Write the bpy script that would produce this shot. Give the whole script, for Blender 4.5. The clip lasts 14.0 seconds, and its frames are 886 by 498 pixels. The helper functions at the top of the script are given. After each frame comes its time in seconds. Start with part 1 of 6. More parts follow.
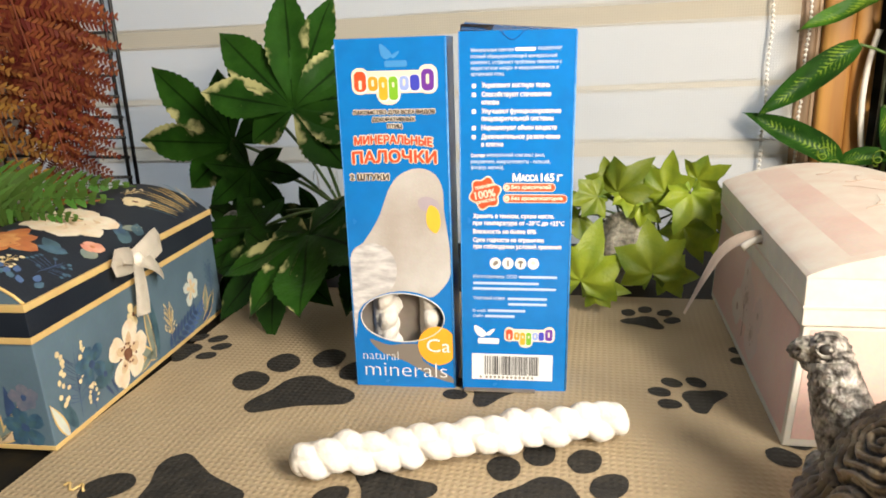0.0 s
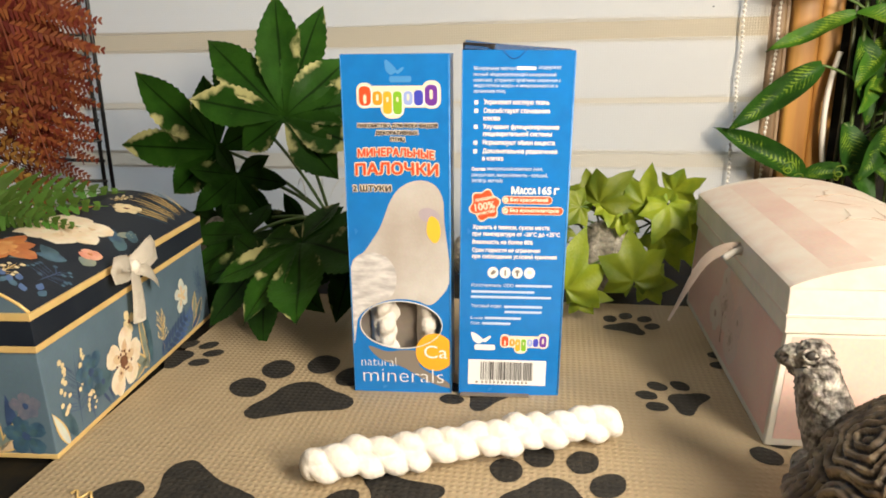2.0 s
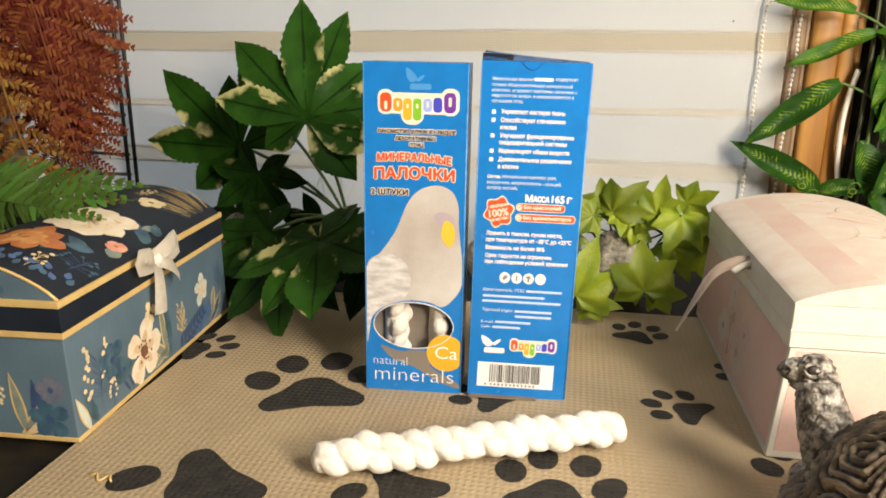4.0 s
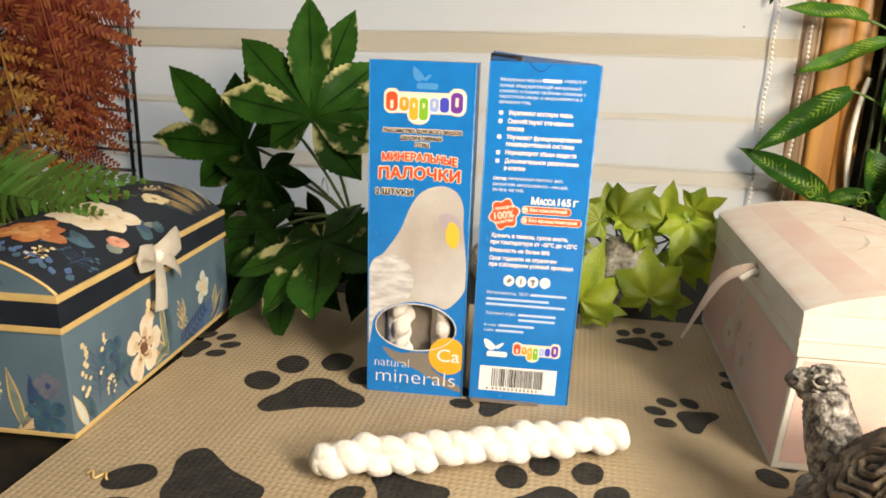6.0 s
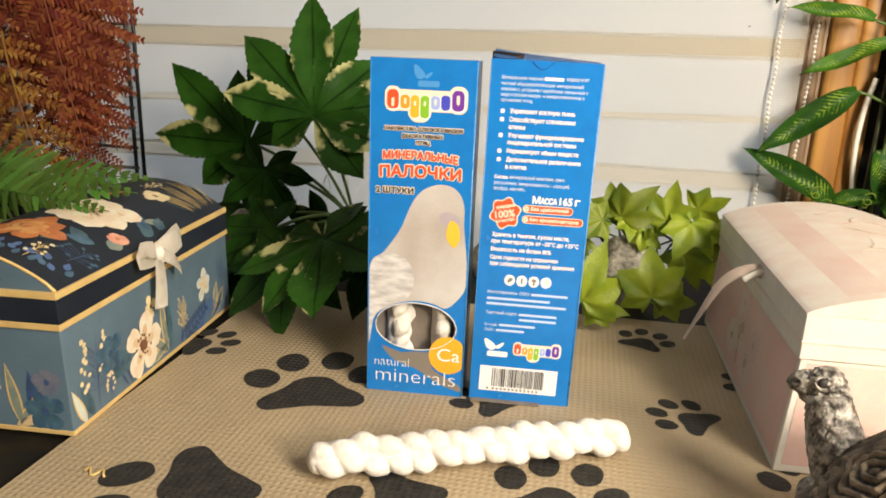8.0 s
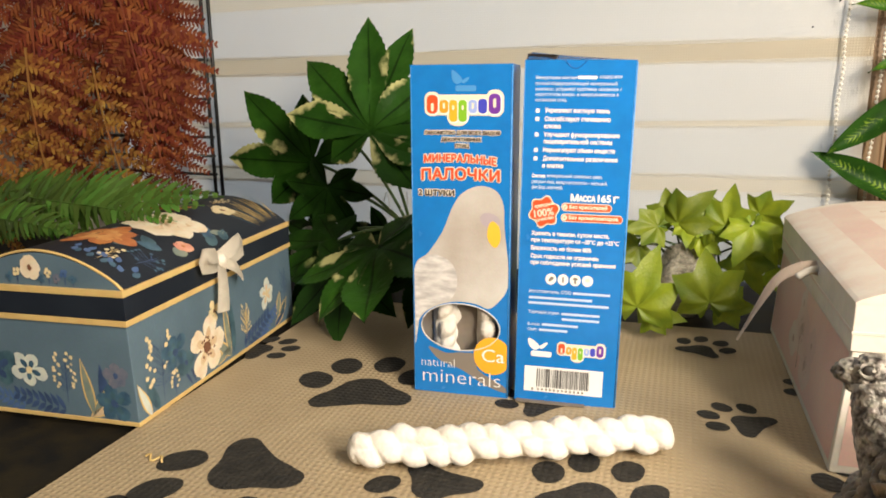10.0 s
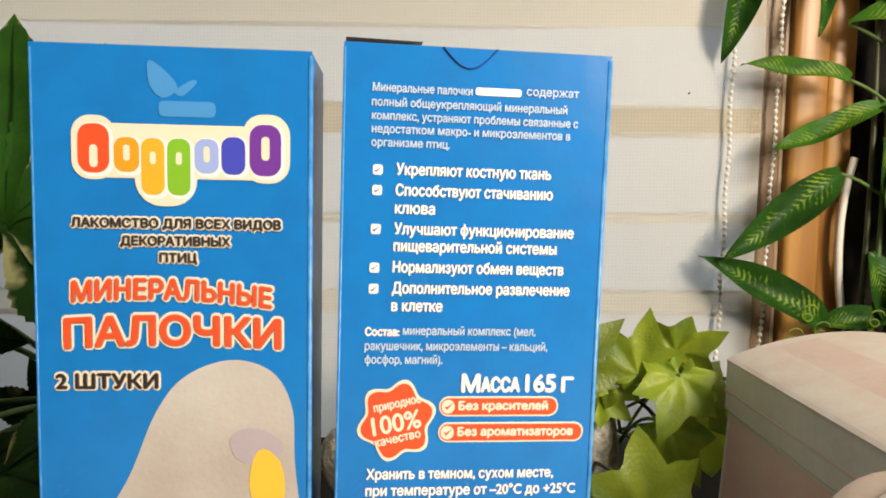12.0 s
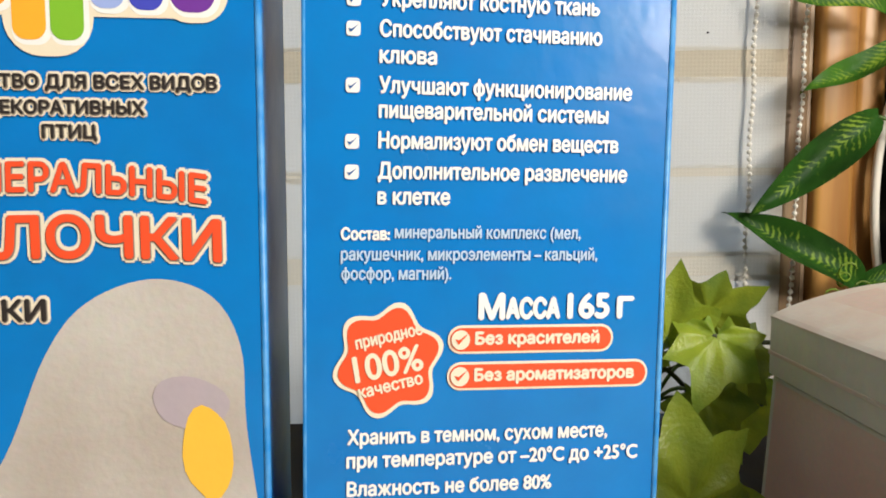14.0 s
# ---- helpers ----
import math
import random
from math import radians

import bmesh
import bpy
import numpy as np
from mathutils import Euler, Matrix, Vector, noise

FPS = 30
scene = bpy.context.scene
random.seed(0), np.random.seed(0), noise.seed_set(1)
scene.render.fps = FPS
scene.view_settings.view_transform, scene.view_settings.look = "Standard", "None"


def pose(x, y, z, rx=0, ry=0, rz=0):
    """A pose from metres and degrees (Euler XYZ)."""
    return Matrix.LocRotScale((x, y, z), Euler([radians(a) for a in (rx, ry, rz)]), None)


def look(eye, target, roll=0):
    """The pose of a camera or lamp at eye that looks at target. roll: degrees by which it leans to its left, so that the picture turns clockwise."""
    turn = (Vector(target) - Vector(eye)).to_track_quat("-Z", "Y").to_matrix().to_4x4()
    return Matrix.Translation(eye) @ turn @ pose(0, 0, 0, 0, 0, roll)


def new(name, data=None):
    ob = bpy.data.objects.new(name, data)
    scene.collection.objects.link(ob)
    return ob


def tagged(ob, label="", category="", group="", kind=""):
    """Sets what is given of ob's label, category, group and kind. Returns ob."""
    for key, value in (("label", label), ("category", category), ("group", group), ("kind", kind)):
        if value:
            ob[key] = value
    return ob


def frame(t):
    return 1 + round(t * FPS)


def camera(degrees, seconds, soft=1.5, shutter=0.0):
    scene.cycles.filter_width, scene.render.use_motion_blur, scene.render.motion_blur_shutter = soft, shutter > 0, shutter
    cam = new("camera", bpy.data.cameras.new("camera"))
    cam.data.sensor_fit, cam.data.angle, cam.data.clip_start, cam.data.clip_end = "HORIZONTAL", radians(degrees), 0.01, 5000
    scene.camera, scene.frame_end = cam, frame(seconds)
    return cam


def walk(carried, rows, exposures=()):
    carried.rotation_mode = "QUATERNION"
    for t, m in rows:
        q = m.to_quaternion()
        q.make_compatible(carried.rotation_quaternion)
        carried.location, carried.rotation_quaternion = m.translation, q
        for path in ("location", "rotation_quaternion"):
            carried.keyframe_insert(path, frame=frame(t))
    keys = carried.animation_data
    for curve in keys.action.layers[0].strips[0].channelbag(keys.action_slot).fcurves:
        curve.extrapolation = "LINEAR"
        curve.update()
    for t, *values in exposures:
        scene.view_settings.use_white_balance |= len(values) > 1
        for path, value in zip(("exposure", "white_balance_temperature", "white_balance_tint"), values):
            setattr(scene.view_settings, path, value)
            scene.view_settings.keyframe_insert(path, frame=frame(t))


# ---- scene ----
cam = camera(64.4, 14.0, soft=1.8)
PATH = [
    (0, (0.053, 0.045, 0.19), (-0.389, 1.907, -0.39), -2.9),
    (0.5, (0.046, 0.036, 0.197), (-0.376, 1.906, -0.371), -3.3),
    (1, (0.039, 0.038, 0.195), (-0.322, 1.918, -0.382), -3.3),
    (1.5, (0.036, 0.034, 0.197), (-0.294, 1.92, -0.38), -2.2),
    (2, (0.032, 0.03, 0.198), (-0.286, 1.918, -0.379), -1.5),
    (2.5, (0.033, 0.03, 0.197), (-0.273, 1.917, -0.392), -0.9),
    (3, (0.034, 0.029, 0.198), (-0.294, 1.91, -0.397), -0.3),
    (3.5, (0.034, 0.025, 0.199), (-0.302, 1.906, -0.39), 0.0),
    (4, (0.034, 0.021, 0.202), (-0.325, 1.903, -0.37), 0.1),
    (6.5, (0.033, 0.026, 0.2), (-0.336, 1.908, -0.365), 1.2),
    (7, (0.033, 0.027, 0.2), (-0.336, 1.907, -0.372), 1.3),
    (7.5, (0.032, 0.028, 0.201), (-0.336, 1.909, -0.373), 1.5),
    (10, (0.063, 0.021, 0.183), (-0.566, 1.86, -0.287), -1.4),
    (10.5, (0.055, 0.039, 0.185), (-0.63, 1.865, -0.26), -1.5),
    (11, (0.05, 0.089, 0.175), (-0.558, 1.967, -0.148), -1.0),
    (11.5, (0.026, 0.152, 0.163), (-0.33, 2.111, -0.03), -0.3),
    (12, (0.002, 0.246, 0.164), (0.025, 2.236, -0.038), 0.4),
    (12.5, (-0.005, 0.276, 0.154), (0.095, 2.264, -0.044), -0.7),
    (13, (0.0, 0.286, 0.143), (0.088, 2.268, -0.116), -0.9),
    (13.5, (0.001, 0.288, 0.141), (0.06, 2.271, -0.118), -2.4),
    (14, (0.0, 0.288, 0.14), (0.047, 2.276, -0.071), -0.7),
]
walk(cam, [(t, look(eye, target, roll)) for t, eye, target, roll in PATH],
     [(0, 0.08, 6150, 10), (1.5, -0.02, 6500, 10), (10, -0.03, 6500, 10), (11, -0.06, 6450, 10), (11.5, -0.14, 6400, 10), (12, -0.2, 6350, 9), (13, -0.27, 6050, 8), (14, -0.33, 5900, 8)])


# ---- light ----
world = bpy.data.worlds.new("world")
scene.world = world
world.use_nodes = True
sky = world.node_tree.nodes.new("ShaderNodeTexSky")
sky.sky_type, sky.sun_disc, sky.sun_elevation, sky.sun_rotation = "NISHITA", False, radians(35), radians(200)
world.node_tree.links.new(sky.outputs["Color"], world.node_tree.nodes["Background"].inputs["Color"])
world.node_tree.nodes["Background"].inputs["Strength"].default_value = 0.08
scene.view_settings.exposure = 0.0


def lamp(name, kind, power, colour, m, size=0.1, size_y=None):
    data = bpy.data.lights.new(name, kind)
    data.energy, data.color = power, colour
    if kind == "AREA":
        data.shape, data.size, data.size_y = "RECTANGLE", size, size_y or size
    else:
        data.shadow_soft_size = size
    ob = new(name, data)
    ob.matrix_world = m
    return ob


lamp("work_lamp", "AREA", 7.0, (1.0, 0.90, 0.76), look((0.52, -0.06, 0.62), (0.10, 0.42, 0.05)), 0.22)
lamp("desk_lamp", "AREA", 12.0, (1.0, 0.87, 0.70), look((0.58, -0.24, 0.41), (0.10, 0.45, 0.10)), 0.20)
# unseen fill lamp, added under the ceiling for ambient brightness
lamp("ceiling_fill", "AREA", 2.2, (1.0, 0.96, 0.91), look((-0.25, -0.55, 1.52), (-0.1, 0.3, 0.0)), 0.5)
lamp("window_daylight", "AREA", 1.8, (0.72, 0.84, 1.0), look((-0.1, 0.84, 0.35), (-0.1, 0.0, 0.3)), 0.9, 0.7)


# ---- materials ----
def mat(name, col, rough=0.5, metal=0.0, col2=None, scale=40.0, amount=0.5, bump=0.15, bscale=300.0, depth=0.0006,
        coat=0.0, trans=0.0, stretch=(1, 1, 1), rvary=0.12, random_tint=0.0, spec=0.5, island=0.0):
    """A surface with colour variation at two scales, fine relief and uneven gloss, in metres."""
    m = bpy.data.materials.new(name)
    m.use_nodes = True
    nt = m.node_tree
    N, L = nt.nodes, nt.links
    p = N["Principled BSDF"]
    tc = N.new("ShaderNodeTexCoord")
    mp = N.new("ShaderNodeMapping")
    mp.inputs["Scale"].default_value = stretch
    L.new(tc.outputs["Object"], mp.inputs["Vector"])
    big = N.new("ShaderNodeTexNoise")
    big.inputs["Scale"].default_value, big.inputs["Detail"].default_value = scale, 6
    fine = N.new("ShaderNodeTexNoise")
    fine.inputs["Scale"].default_value, fine.inputs["Detail"].default_value = bscale, 3
    L.new(mp.outputs[0], big.inputs["Vector"])
    L.new(mp.outputs[0], fine.inputs["Vector"])
    ramp = N.new("ShaderNodeMapRange")
    ramp.inputs[1].default_value, ramp.inputs[2].default_value = 0.35, 0.65
    L.new(big.outputs["Fac"], ramp.inputs[0])
    mix = N.new("ShaderNodeMix")
    mix.data_type = "RGBA"
    c2 = col2 or tuple(c * (1 - 0.35 * amount) for c in col)
    mix.inputs[6].default_value, mix.inputs[7].default_value = (*col, 1), (*c2, 1)
    L.new(ramp.outputs[0], mix.inputs[0])
    out = mix.outputs[2]
    grain = N.new("ShaderNodeMix")
    grain.data_type, grain.blend_type = "RGBA", "MULTIPLY"
    grain.inputs[0].default_value = 0.35 * amount
    L.new(out, grain.inputs[6])
    L.new(fine.outputs["Color"], grain.inputs[7])
    hs = N.new("ShaderNodeHueSaturation")
    L.new(grain.outputs[2], hs.inputs["Color"])
    hs.inputs["Value"].default_value = 1 + 0.16 * amount
    if random_tint:
        info = N.new("ShaderNodeObjectInfo")
        mr = N.new("ShaderNodeMapRange")
        mr.inputs[3].default_value, mr.inputs[4].default_value = 1 - random_tint, 1 + random_tint
        L.new(info.outputs["Random"], mr.inputs[0])
        L.new(mr.outputs[0], hs.inputs["Value"])
    if island:
        geo = N.new("ShaderNodeNewGeometry")
        mr = N.new("ShaderNodeMapRange")
        mr.inputs[3].default_value, mr.inputs[4].default_value = 1 - island, 1 + island
        L.new(geo.outputs["Random Per Island"], mr.inputs[0])
        L.new(mr.outputs[0], hs.inputs["Value"])
        hue = N.new("ShaderNodeMapRange")
        hue.inputs[3].default_value, hue.inputs[4].default_value = 0.5 - island * 0.04, 0.5 + island * 0.05
        L.new(geo.outputs["Random Per Island"], hue.inputs[0])
        L.new(hue.outputs[0], hs.inputs["Hue"])
    L.new(hs.outputs[0], p.inputs["Base Color"])
    rr = N.new("ShaderNodeMapRange")
    rr.inputs[3].default_value, rr.inputs[4].default_value = max(0.02, rough - rvary), min(1, rough + rvary)
    L.new(big.outputs["Fac"], rr.inputs[0])
    L.new(rr.outputs[0], p.inputs["Roughness"])
    p.inputs["Metallic"].default_value, p.inputs["Coat Weight"].default_value = metal, coat
    p.inputs["Specular IOR Level"].default_value = spec
    b = N.new("ShaderNodeBump")
    b.inputs["Strength"].default_value, b.inputs["Distance"].default_value = bump, depth
    L.new(fine.outputs["Fac"], b.inputs["Height"])
    L.new(b.outputs[0], p.inputs["Normal"])
    if trans:
        tr = N.new("ShaderNodeBsdfTranslucent")
        L.new(hs.outputs[0], tr.inputs["Color"])
        ms = N.new("ShaderNodeMixShader")
        ms.inputs[0].default_value = trans
        L.new(p.outputs[0], ms.inputs[1])
        L.new(tr.outputs[0], ms.inputs[2])
        L.new(ms.outputs[0], N["Material Output"].inputs["Surface"])
    return m


def add_relief(m, kind="grid", size=0.004, strength=0.5, depth=0.0008):
    """Adds an embossed pattern (grid or vertical weave) to a material's bump."""
    N, L = m.node_tree.nodes, m.node_tree.links
    old = next(n for n in N if n.bl_idname == "ShaderNodeBump")
    tc = next(n for n in N if n.bl_idname == "ShaderNodeTexCoord")
    waves = []
    for axis in ("X", "Y") if kind == "grid" else ("X", "Z"):
        w = N.new("ShaderNodeTexWave")
        w.wave_type, w.bands_direction, w.wave_profile = "BANDS", axis, "SIN"
        w.inputs["Scale"].default_value = 2 * math.pi / (size * 20)
        w.inputs["Distortion"].default_value = 0.6 if kind == "grid" else 0.2
        w.inputs["Detail Scale"].default_value = 2.0
        L.new(tc.outputs["Object"], w.inputs["Vector"])
        waves.append(w)
    mul = N.new("ShaderNodeMath")
    mul.operation = "MULTIPLY" if kind == "grid" else "ADD"
    L.new(waves[0].outputs["Fac"], mul.inputs[0])
    L.new(waves[1].outputs["Fac"], mul.inputs[1])
    b = N.new("ShaderNodeBump")
    b.inputs["Strength"].default_value, b.inputs["Distance"].default_value = strength, depth
    L.new(mul.outputs[0], b.inputs["Height"])
    L.new(b.outputs[0], old.inputs["Normal"])
    return m


MAT = {}
MAT["mat_beige"] = add_relief(mat("mat_beige", (0.42, 0.33, 0.205), 0.62, col2=(0.35, 0.27, 0.165), scale=14, bscale=900, bump=0.25), "grid", 0.0036, 0.5, 0.0007)
MAT["mat_print"] = add_relief(mat("mat_print", (0.022, 0.021, 0.019), 0.7, col2=(0.036, 0.033, 0.028), scale=120, bscale=900, bump=0.3, spec=0.25), "grid", 0.0036, 0.5, 0.0007)
MAT["counter"] = mat("counter", (0.010, 0.010, 0.010), 0.62, col2=(0.026, 0.021, 0.012), scale=60, bscale=500, spec=0.10)
MAT["wall"] = mat("wall_paint", (0.70, 0.66, 0.60), 0.85, scale=3, amount=0.3, bscale=200)
MAT["floor"] = mat("floor_wood", (0.30, 0.20, 0.12), 0.5, scale=6, stretch=(1, 8, 1))
MAT["blind_white"] = add_relief(mat("blind_white", (0.82, 0.80, 0.755), 0.75, scale=5, amount=0.12, bscale=1500, bump=0.2, trans=0.25), "weave", 0.0022, 0.12, 0.0003)
MAT["blind_cream"] = add_relief(mat("blind_cream", (0.74, 0.66, 0.52), 0.8, scale=5, amount=0.15, bscale=1500, bump=0.2, trans=0.25), "weave", 0.0022, 0.2, 0.0004)
MAT["blind_pale"] = add_relief(mat("blind_pale", (0.81, 0.75, 0.64), 0.78, scale=5, amount=0.12, bscale=1500, bump=0.2, trans=0.25), "weave", 0.0022, 0.15, 0.0003)
MAT["card_blue"] = mat("card_blue", (0.012, 0.185, 0.56), 0.24, col2=(0.012, 0.165, 0.50), scale=90, amount=0.25, bscale=130, bump=0.30, depth=0.0005, coat=0.06, spec=0.4, rvary=0.08)
MAT["card_side"] = mat("card_side", (0.015, 0.17, 0.50), 0.38, col2=(0.012, 0.15, 0.44), scale=40, amount=0.25, coat=0.05, spec=0.3)
MAT["card_glint"] = mat("card_glint", (0.10, 0.32, 0.66), 0.4, col2=(0.02, 0.20, 0.56), scale=260, amount=0.3)
MAT["card_raw"] = mat("card_raw", (0.21, 0.175, 0.14), 0.8, scale=80)
MAT["card_white"] = mat("card_white", (0.70, 0.68, 0.64), 0.6, scale=80, amount=0.2)
MAT["ink_white"] = mat("ink_white", (0.82, 0.82, 0.80), 0.4, amount=0.05)
MAT["ink_pale"] = mat("ink_pale", (0.45, 0.60, 0.80), 0.4, amount=0.05)
MAT["ink_cream"] = mat("ink_cream", (0.78, 0.70, 0.55), 0.4, amount=0.1)
MAT["ink_grey"] = mat("ink_grey", (0.22, 0.19, 0.16), 0.4, amount=0.1)
MAT["ink_red"] = mat("ink_red", (0.80, 0.085, 0.025), 0.35, amount=0.15)
MAT["ink_black"] = mat("ink_black", (0.03, 0.025, 0.025), 0.4, amount=0.1)
MAT["ink_light_blue"] = mat("ink_light_blue", (0.07, 0.28, 0.62), 0.35, amount=0.1)
MAT["ink_deep_blue"] = mat("ink_deep_blue", (0.012, 0.09, 0.33), 0.35, amount=0.1)
for n, c in (("orange", (0.86, 0.33, 0.02)), ("amber", (0.90, 0.42, 0.03)), ("green", (0.22, 0.48, 0.03)), ("lilac", (0.33, 0.42, 0.78)),
             ("indigo", (0.06, 0.07, 0.50)), ("purple", (0.16, 0.04, 0.33)), ("yellow", (0.85, 0.50, 0.05)), ("mauve", (0.42, 0.36, 0.40))):
    MAT["ink_" + n] = mat("ink_" + n, c, 0.35, amount=0.2)
MAT["print_pale"] = mat("print_pale", (0.58, 0.56, 0.53), 0.4, col2=(0.42, 0.37, 0.33), scale=26, amount=0.4, bscale=700)
MAT["print_wing"] = mat("print_wing", (0.70, 0.68, 0.66), 0.4, col2=(0.42, 0.40, 0.40), scale=180, amount=0.3, bscale=700, stretch=(0.5, 1, 1.6))
MAT["chalk"] = mat("chalk", (0.74, 0.71, 0.65), 0.9, col2=(0.66, 0.61, 0.54), scale=120, amount=0.3, bscale=420, bump=0.5, depth=0.0012, spec=0.2)
MAT["navy_face"] = mat("navy_face", (0.105, 0.165, 0.215), 0.5, col2=(0.085, 0.135, 0.18), scale=25, bscale=500)
MAT["navy_dark"] = mat("navy_dark", (0.009, 0.013, 0.022), 0.55, col2=(0.014, 0.02, 0.03), scale=25, bscale=500, spec=0.3)
MAT["gold"] = mat("gold_print", (0.72, 0.52, 0.21), 0.42, metal=0.1, col2=(0.64, 0.44, 0.17), scale=60)
MAT["satin"] = mat("satin_cream", (0.90, 0.84, 0.73), 0.3, scale=60, amount=0.3, bscale=900, bump=0.2, trans=0.1)
MAT["satin_pink"] = mat("satin_pink", (0.74, 0.62, 0.52), 0.35, scale=60, amount=0.3, bscale=900, trans=0.15)
MAT["petal"] = mat("print_petal", (0.78, 0.71, 0.56), 0.45, col2=(0.72, 0.58, 0.40), scale=110)
MAT["petal_orange"] = mat("print_petal_orange", (0.52, 0.20, 0.06), 0.45, col2=(0.40, 0.13, 0.05), scale=110)
MAT["petal_blue"] = mat("print_petal_blue", (0.065, 0.14, 0.20), 0.45, col2=(0.03, 0.07, 0.125), scale=110)
MAT["petal_tan"] = mat("print_petal_tan", (0.60, 0.42, 0.25), 0.45, col2=(0.70, 0.56, 0.36), scale=160)
MAT["petal_pale"] = mat("print_petal_pale", (0.62, 0.64, 0.54), 0.45, col2=(0.50, 0.55, 0.52), scale=140)
MAT["petal_amber"] = mat("print_petal_amber", (0.66, 0.36, 0.13), 0.45, col2=(0.56, 0.24, 0.08), scale=140)
MAT["petal_coral"] = mat("print_petal_coral", (0.62, 0.24, 0.16), 0.45, col2=(0.70, 0.38, 0.26), scale=140)
MAT["leaf_sage"] = mat("print_leaf_sage", (0.16, 0.21, 0.19), 0.45, col2=(0.25, 0.27, 0.20), scale=140)
MAT["print_blue"] = mat("print_cornflower", (0.05, 0.10, 0.24), 0.45, col2=(0.09, 0.16, 0.32), scale=160)
MAT["print_mauve"] = mat("print_mauve", (0.17, 0.17, 0.21), 0.45, col2=(0.10, 0.12, 0.18), scale=160)
MAT["leaf_teal"] = mat("print_leaf_teal", (0.07, 0.14, 0.17), 0.45, col2=(0.03, 0.07, 0.10), scale=110)
MAT["leaf_navy"] = mat("print_leaf_navy", (0.03, 0.055, 0.12), 0.45, col2=(0.05, 0.09, 0.20), scale=110)
MAT["bud"] = mat("print_bud", (0.75, 0.62, 0.36), 0.45, scale=110)
MAT["pistil"] = mat("print_pistil", (0.20, 0.09, 0.05), 0.5, scale=300)
MAT["pink_panel"] = mat("pink_panel", (0.70, 0.45, 0.39), 0.55, col2=(0.72, 0.54, 0.46), scale=22, bscale=500)
MAT["pink_cream"] = mat("pink_cream", (0.70, 0.62, 0.54), 0.55, col2=(0.66, 0.50, 0.44), scale=18, bscale=500)
MAT["pink_lid_panel"] = mat("pink_lid_panel", (0.66, 0.48, 0.42), 0.55, col2=(0.70, 0.58, 0.50), scale=30, bscale=500)
MAT["pink_lid_petal"] = mat("pink_lid_petal", (0.70, 0.60, 0.52), 0.55, col2=(0.62, 0.47, 0.40), scale=90, bscale=500)
MAT["pink_lid"] = mat("pink_lid", (0.72, 0.66, 0.58), 0.45, col2=(0.68, 0.56, 0.48), scale=60, amount=0.3, bscale=500)
MAT["twig"] = mat("print_twig", (0.40, 0.27, 0.20), 0.5, col2=(0.54, 0.41, 0.33), scale=200)
MAT["pink_edge"] = mat("pink_edge", (0.74, 0.69, 0.60), 0.5, col2=(0.66, 0.62, 0.54), scale=40)
MAT["statue"] = mat("statue_silvered", (0.50, 0.46, 0.40), 0.52, metal=0.15, col2=(0.035, 0.028, 0.022), scale=220, amount=0.7, bscale=380, bump=0.8, depth=0.002)
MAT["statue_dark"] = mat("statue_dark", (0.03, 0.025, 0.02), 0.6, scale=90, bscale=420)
MAT["statue_shell"] = mat("statue_shell", (0.30, 0.23, 0.15), 0.42, metal=0.35, col2=(0.07, 0.055, 0.04), scale=70, amount=0.7, bscale=420, bump=0.5, depth=0.0015)
for n in ("statue", "statue_shell"):
    # crevice shade painted into the colour in the hollows of the casting
    nt = MAT[n].node_tree
    geo = nt.nodes.new("ShaderNodeNewGeometry")
    hollow = nt.nodes.new("ShaderNodeMapRange")
    hollow.inputs[1].default_value, hollow.inputs[2].default_value = 0.455, 0.515
    crevice_shade = nt.nodes.new("ShaderNodeMix")
    crevice_shade.data_type = "RGBA"
    crevice_shade.inputs[6].default_value = (0.022, 0.017, 0.012, 1)
    base = nt.nodes["Principled BSDF"].inputs["Base Color"]
    nt.links.new(geo.outputs["Pointiness"], hollow.inputs[0])
    nt.links.new(hollow.outputs[0], crevice_shade.inputs[0])
    nt.links.new(base.links[0].from_socket, crevice_shade.inputs[7])
    nt.links.new(crevice_shade.outputs[2], base)
MAT["wire"] = mat("black_wire", (0.012, 0.012, 0.012), 0.45, amount=0.2)
MAT["fern_red"] = mat("fern_red", (0.31, 0.072, 0.030), 0.5, col2=(0.18, 0.042, 0.021), scale=20, amount=0.4, trans=0.3, island=0.45)
MAT["fern_ochre"] = mat("fern_ochre", (0.30, 0.095, 0.03), 0.5, col2=(0.32, 0.165, 0.035), scale=40, amount=0.4, trans=0.3, island=0.45)
MAT["fern_green"] = mat("fern_green", (0.065, 0.145, 0.02), 0.42, col2=(0.11, 0.20, 0.035), scale=25, amount=0.4, trans=0.3, island=0.45)
MAT["ivy"] = mat("ivy_leaf", (0.35, 0.42, 0.028), 0.42, col2=(0.15, 0.24, 0.017), scale=1.6, bscale=25, depth=0.004, amount=0.4, trans=0.35, random_tint=0.38)
MAT["stem"] = mat("plant_stem", (0.10, 0.17, 0.04), 0.5, scale=60)
MAT["stem_dark"] = mat("plant_stem_dark", (0.05, 0.06, 0.025), 0.5, scale=60)
MAT["stone"] = mat("speckled_stone", (0.46, 0.42, 0.34), 0.4, col2=(0.18, 0.165, 0.14), scale=300, amount=0.7, bscale=700, bump=0.6, depth=0.0015)
MAT["wood_dark"] = mat("wood_dark", (0.30, 0.20, 0.11), 0.5, col2=(0.12, 0.07, 0.04), scale=110, amount=0.6, stretch=(1, 1, 0.06), bscale=500)
MAT["wood_gold"] = mat("wood_gold", (0.52, 0.27, 0.07), 0.40, col2=(0.28, 0.125, 0.03), scale=40, amount=0.5, stretch=(1, 1, 0.06), bscale=400)
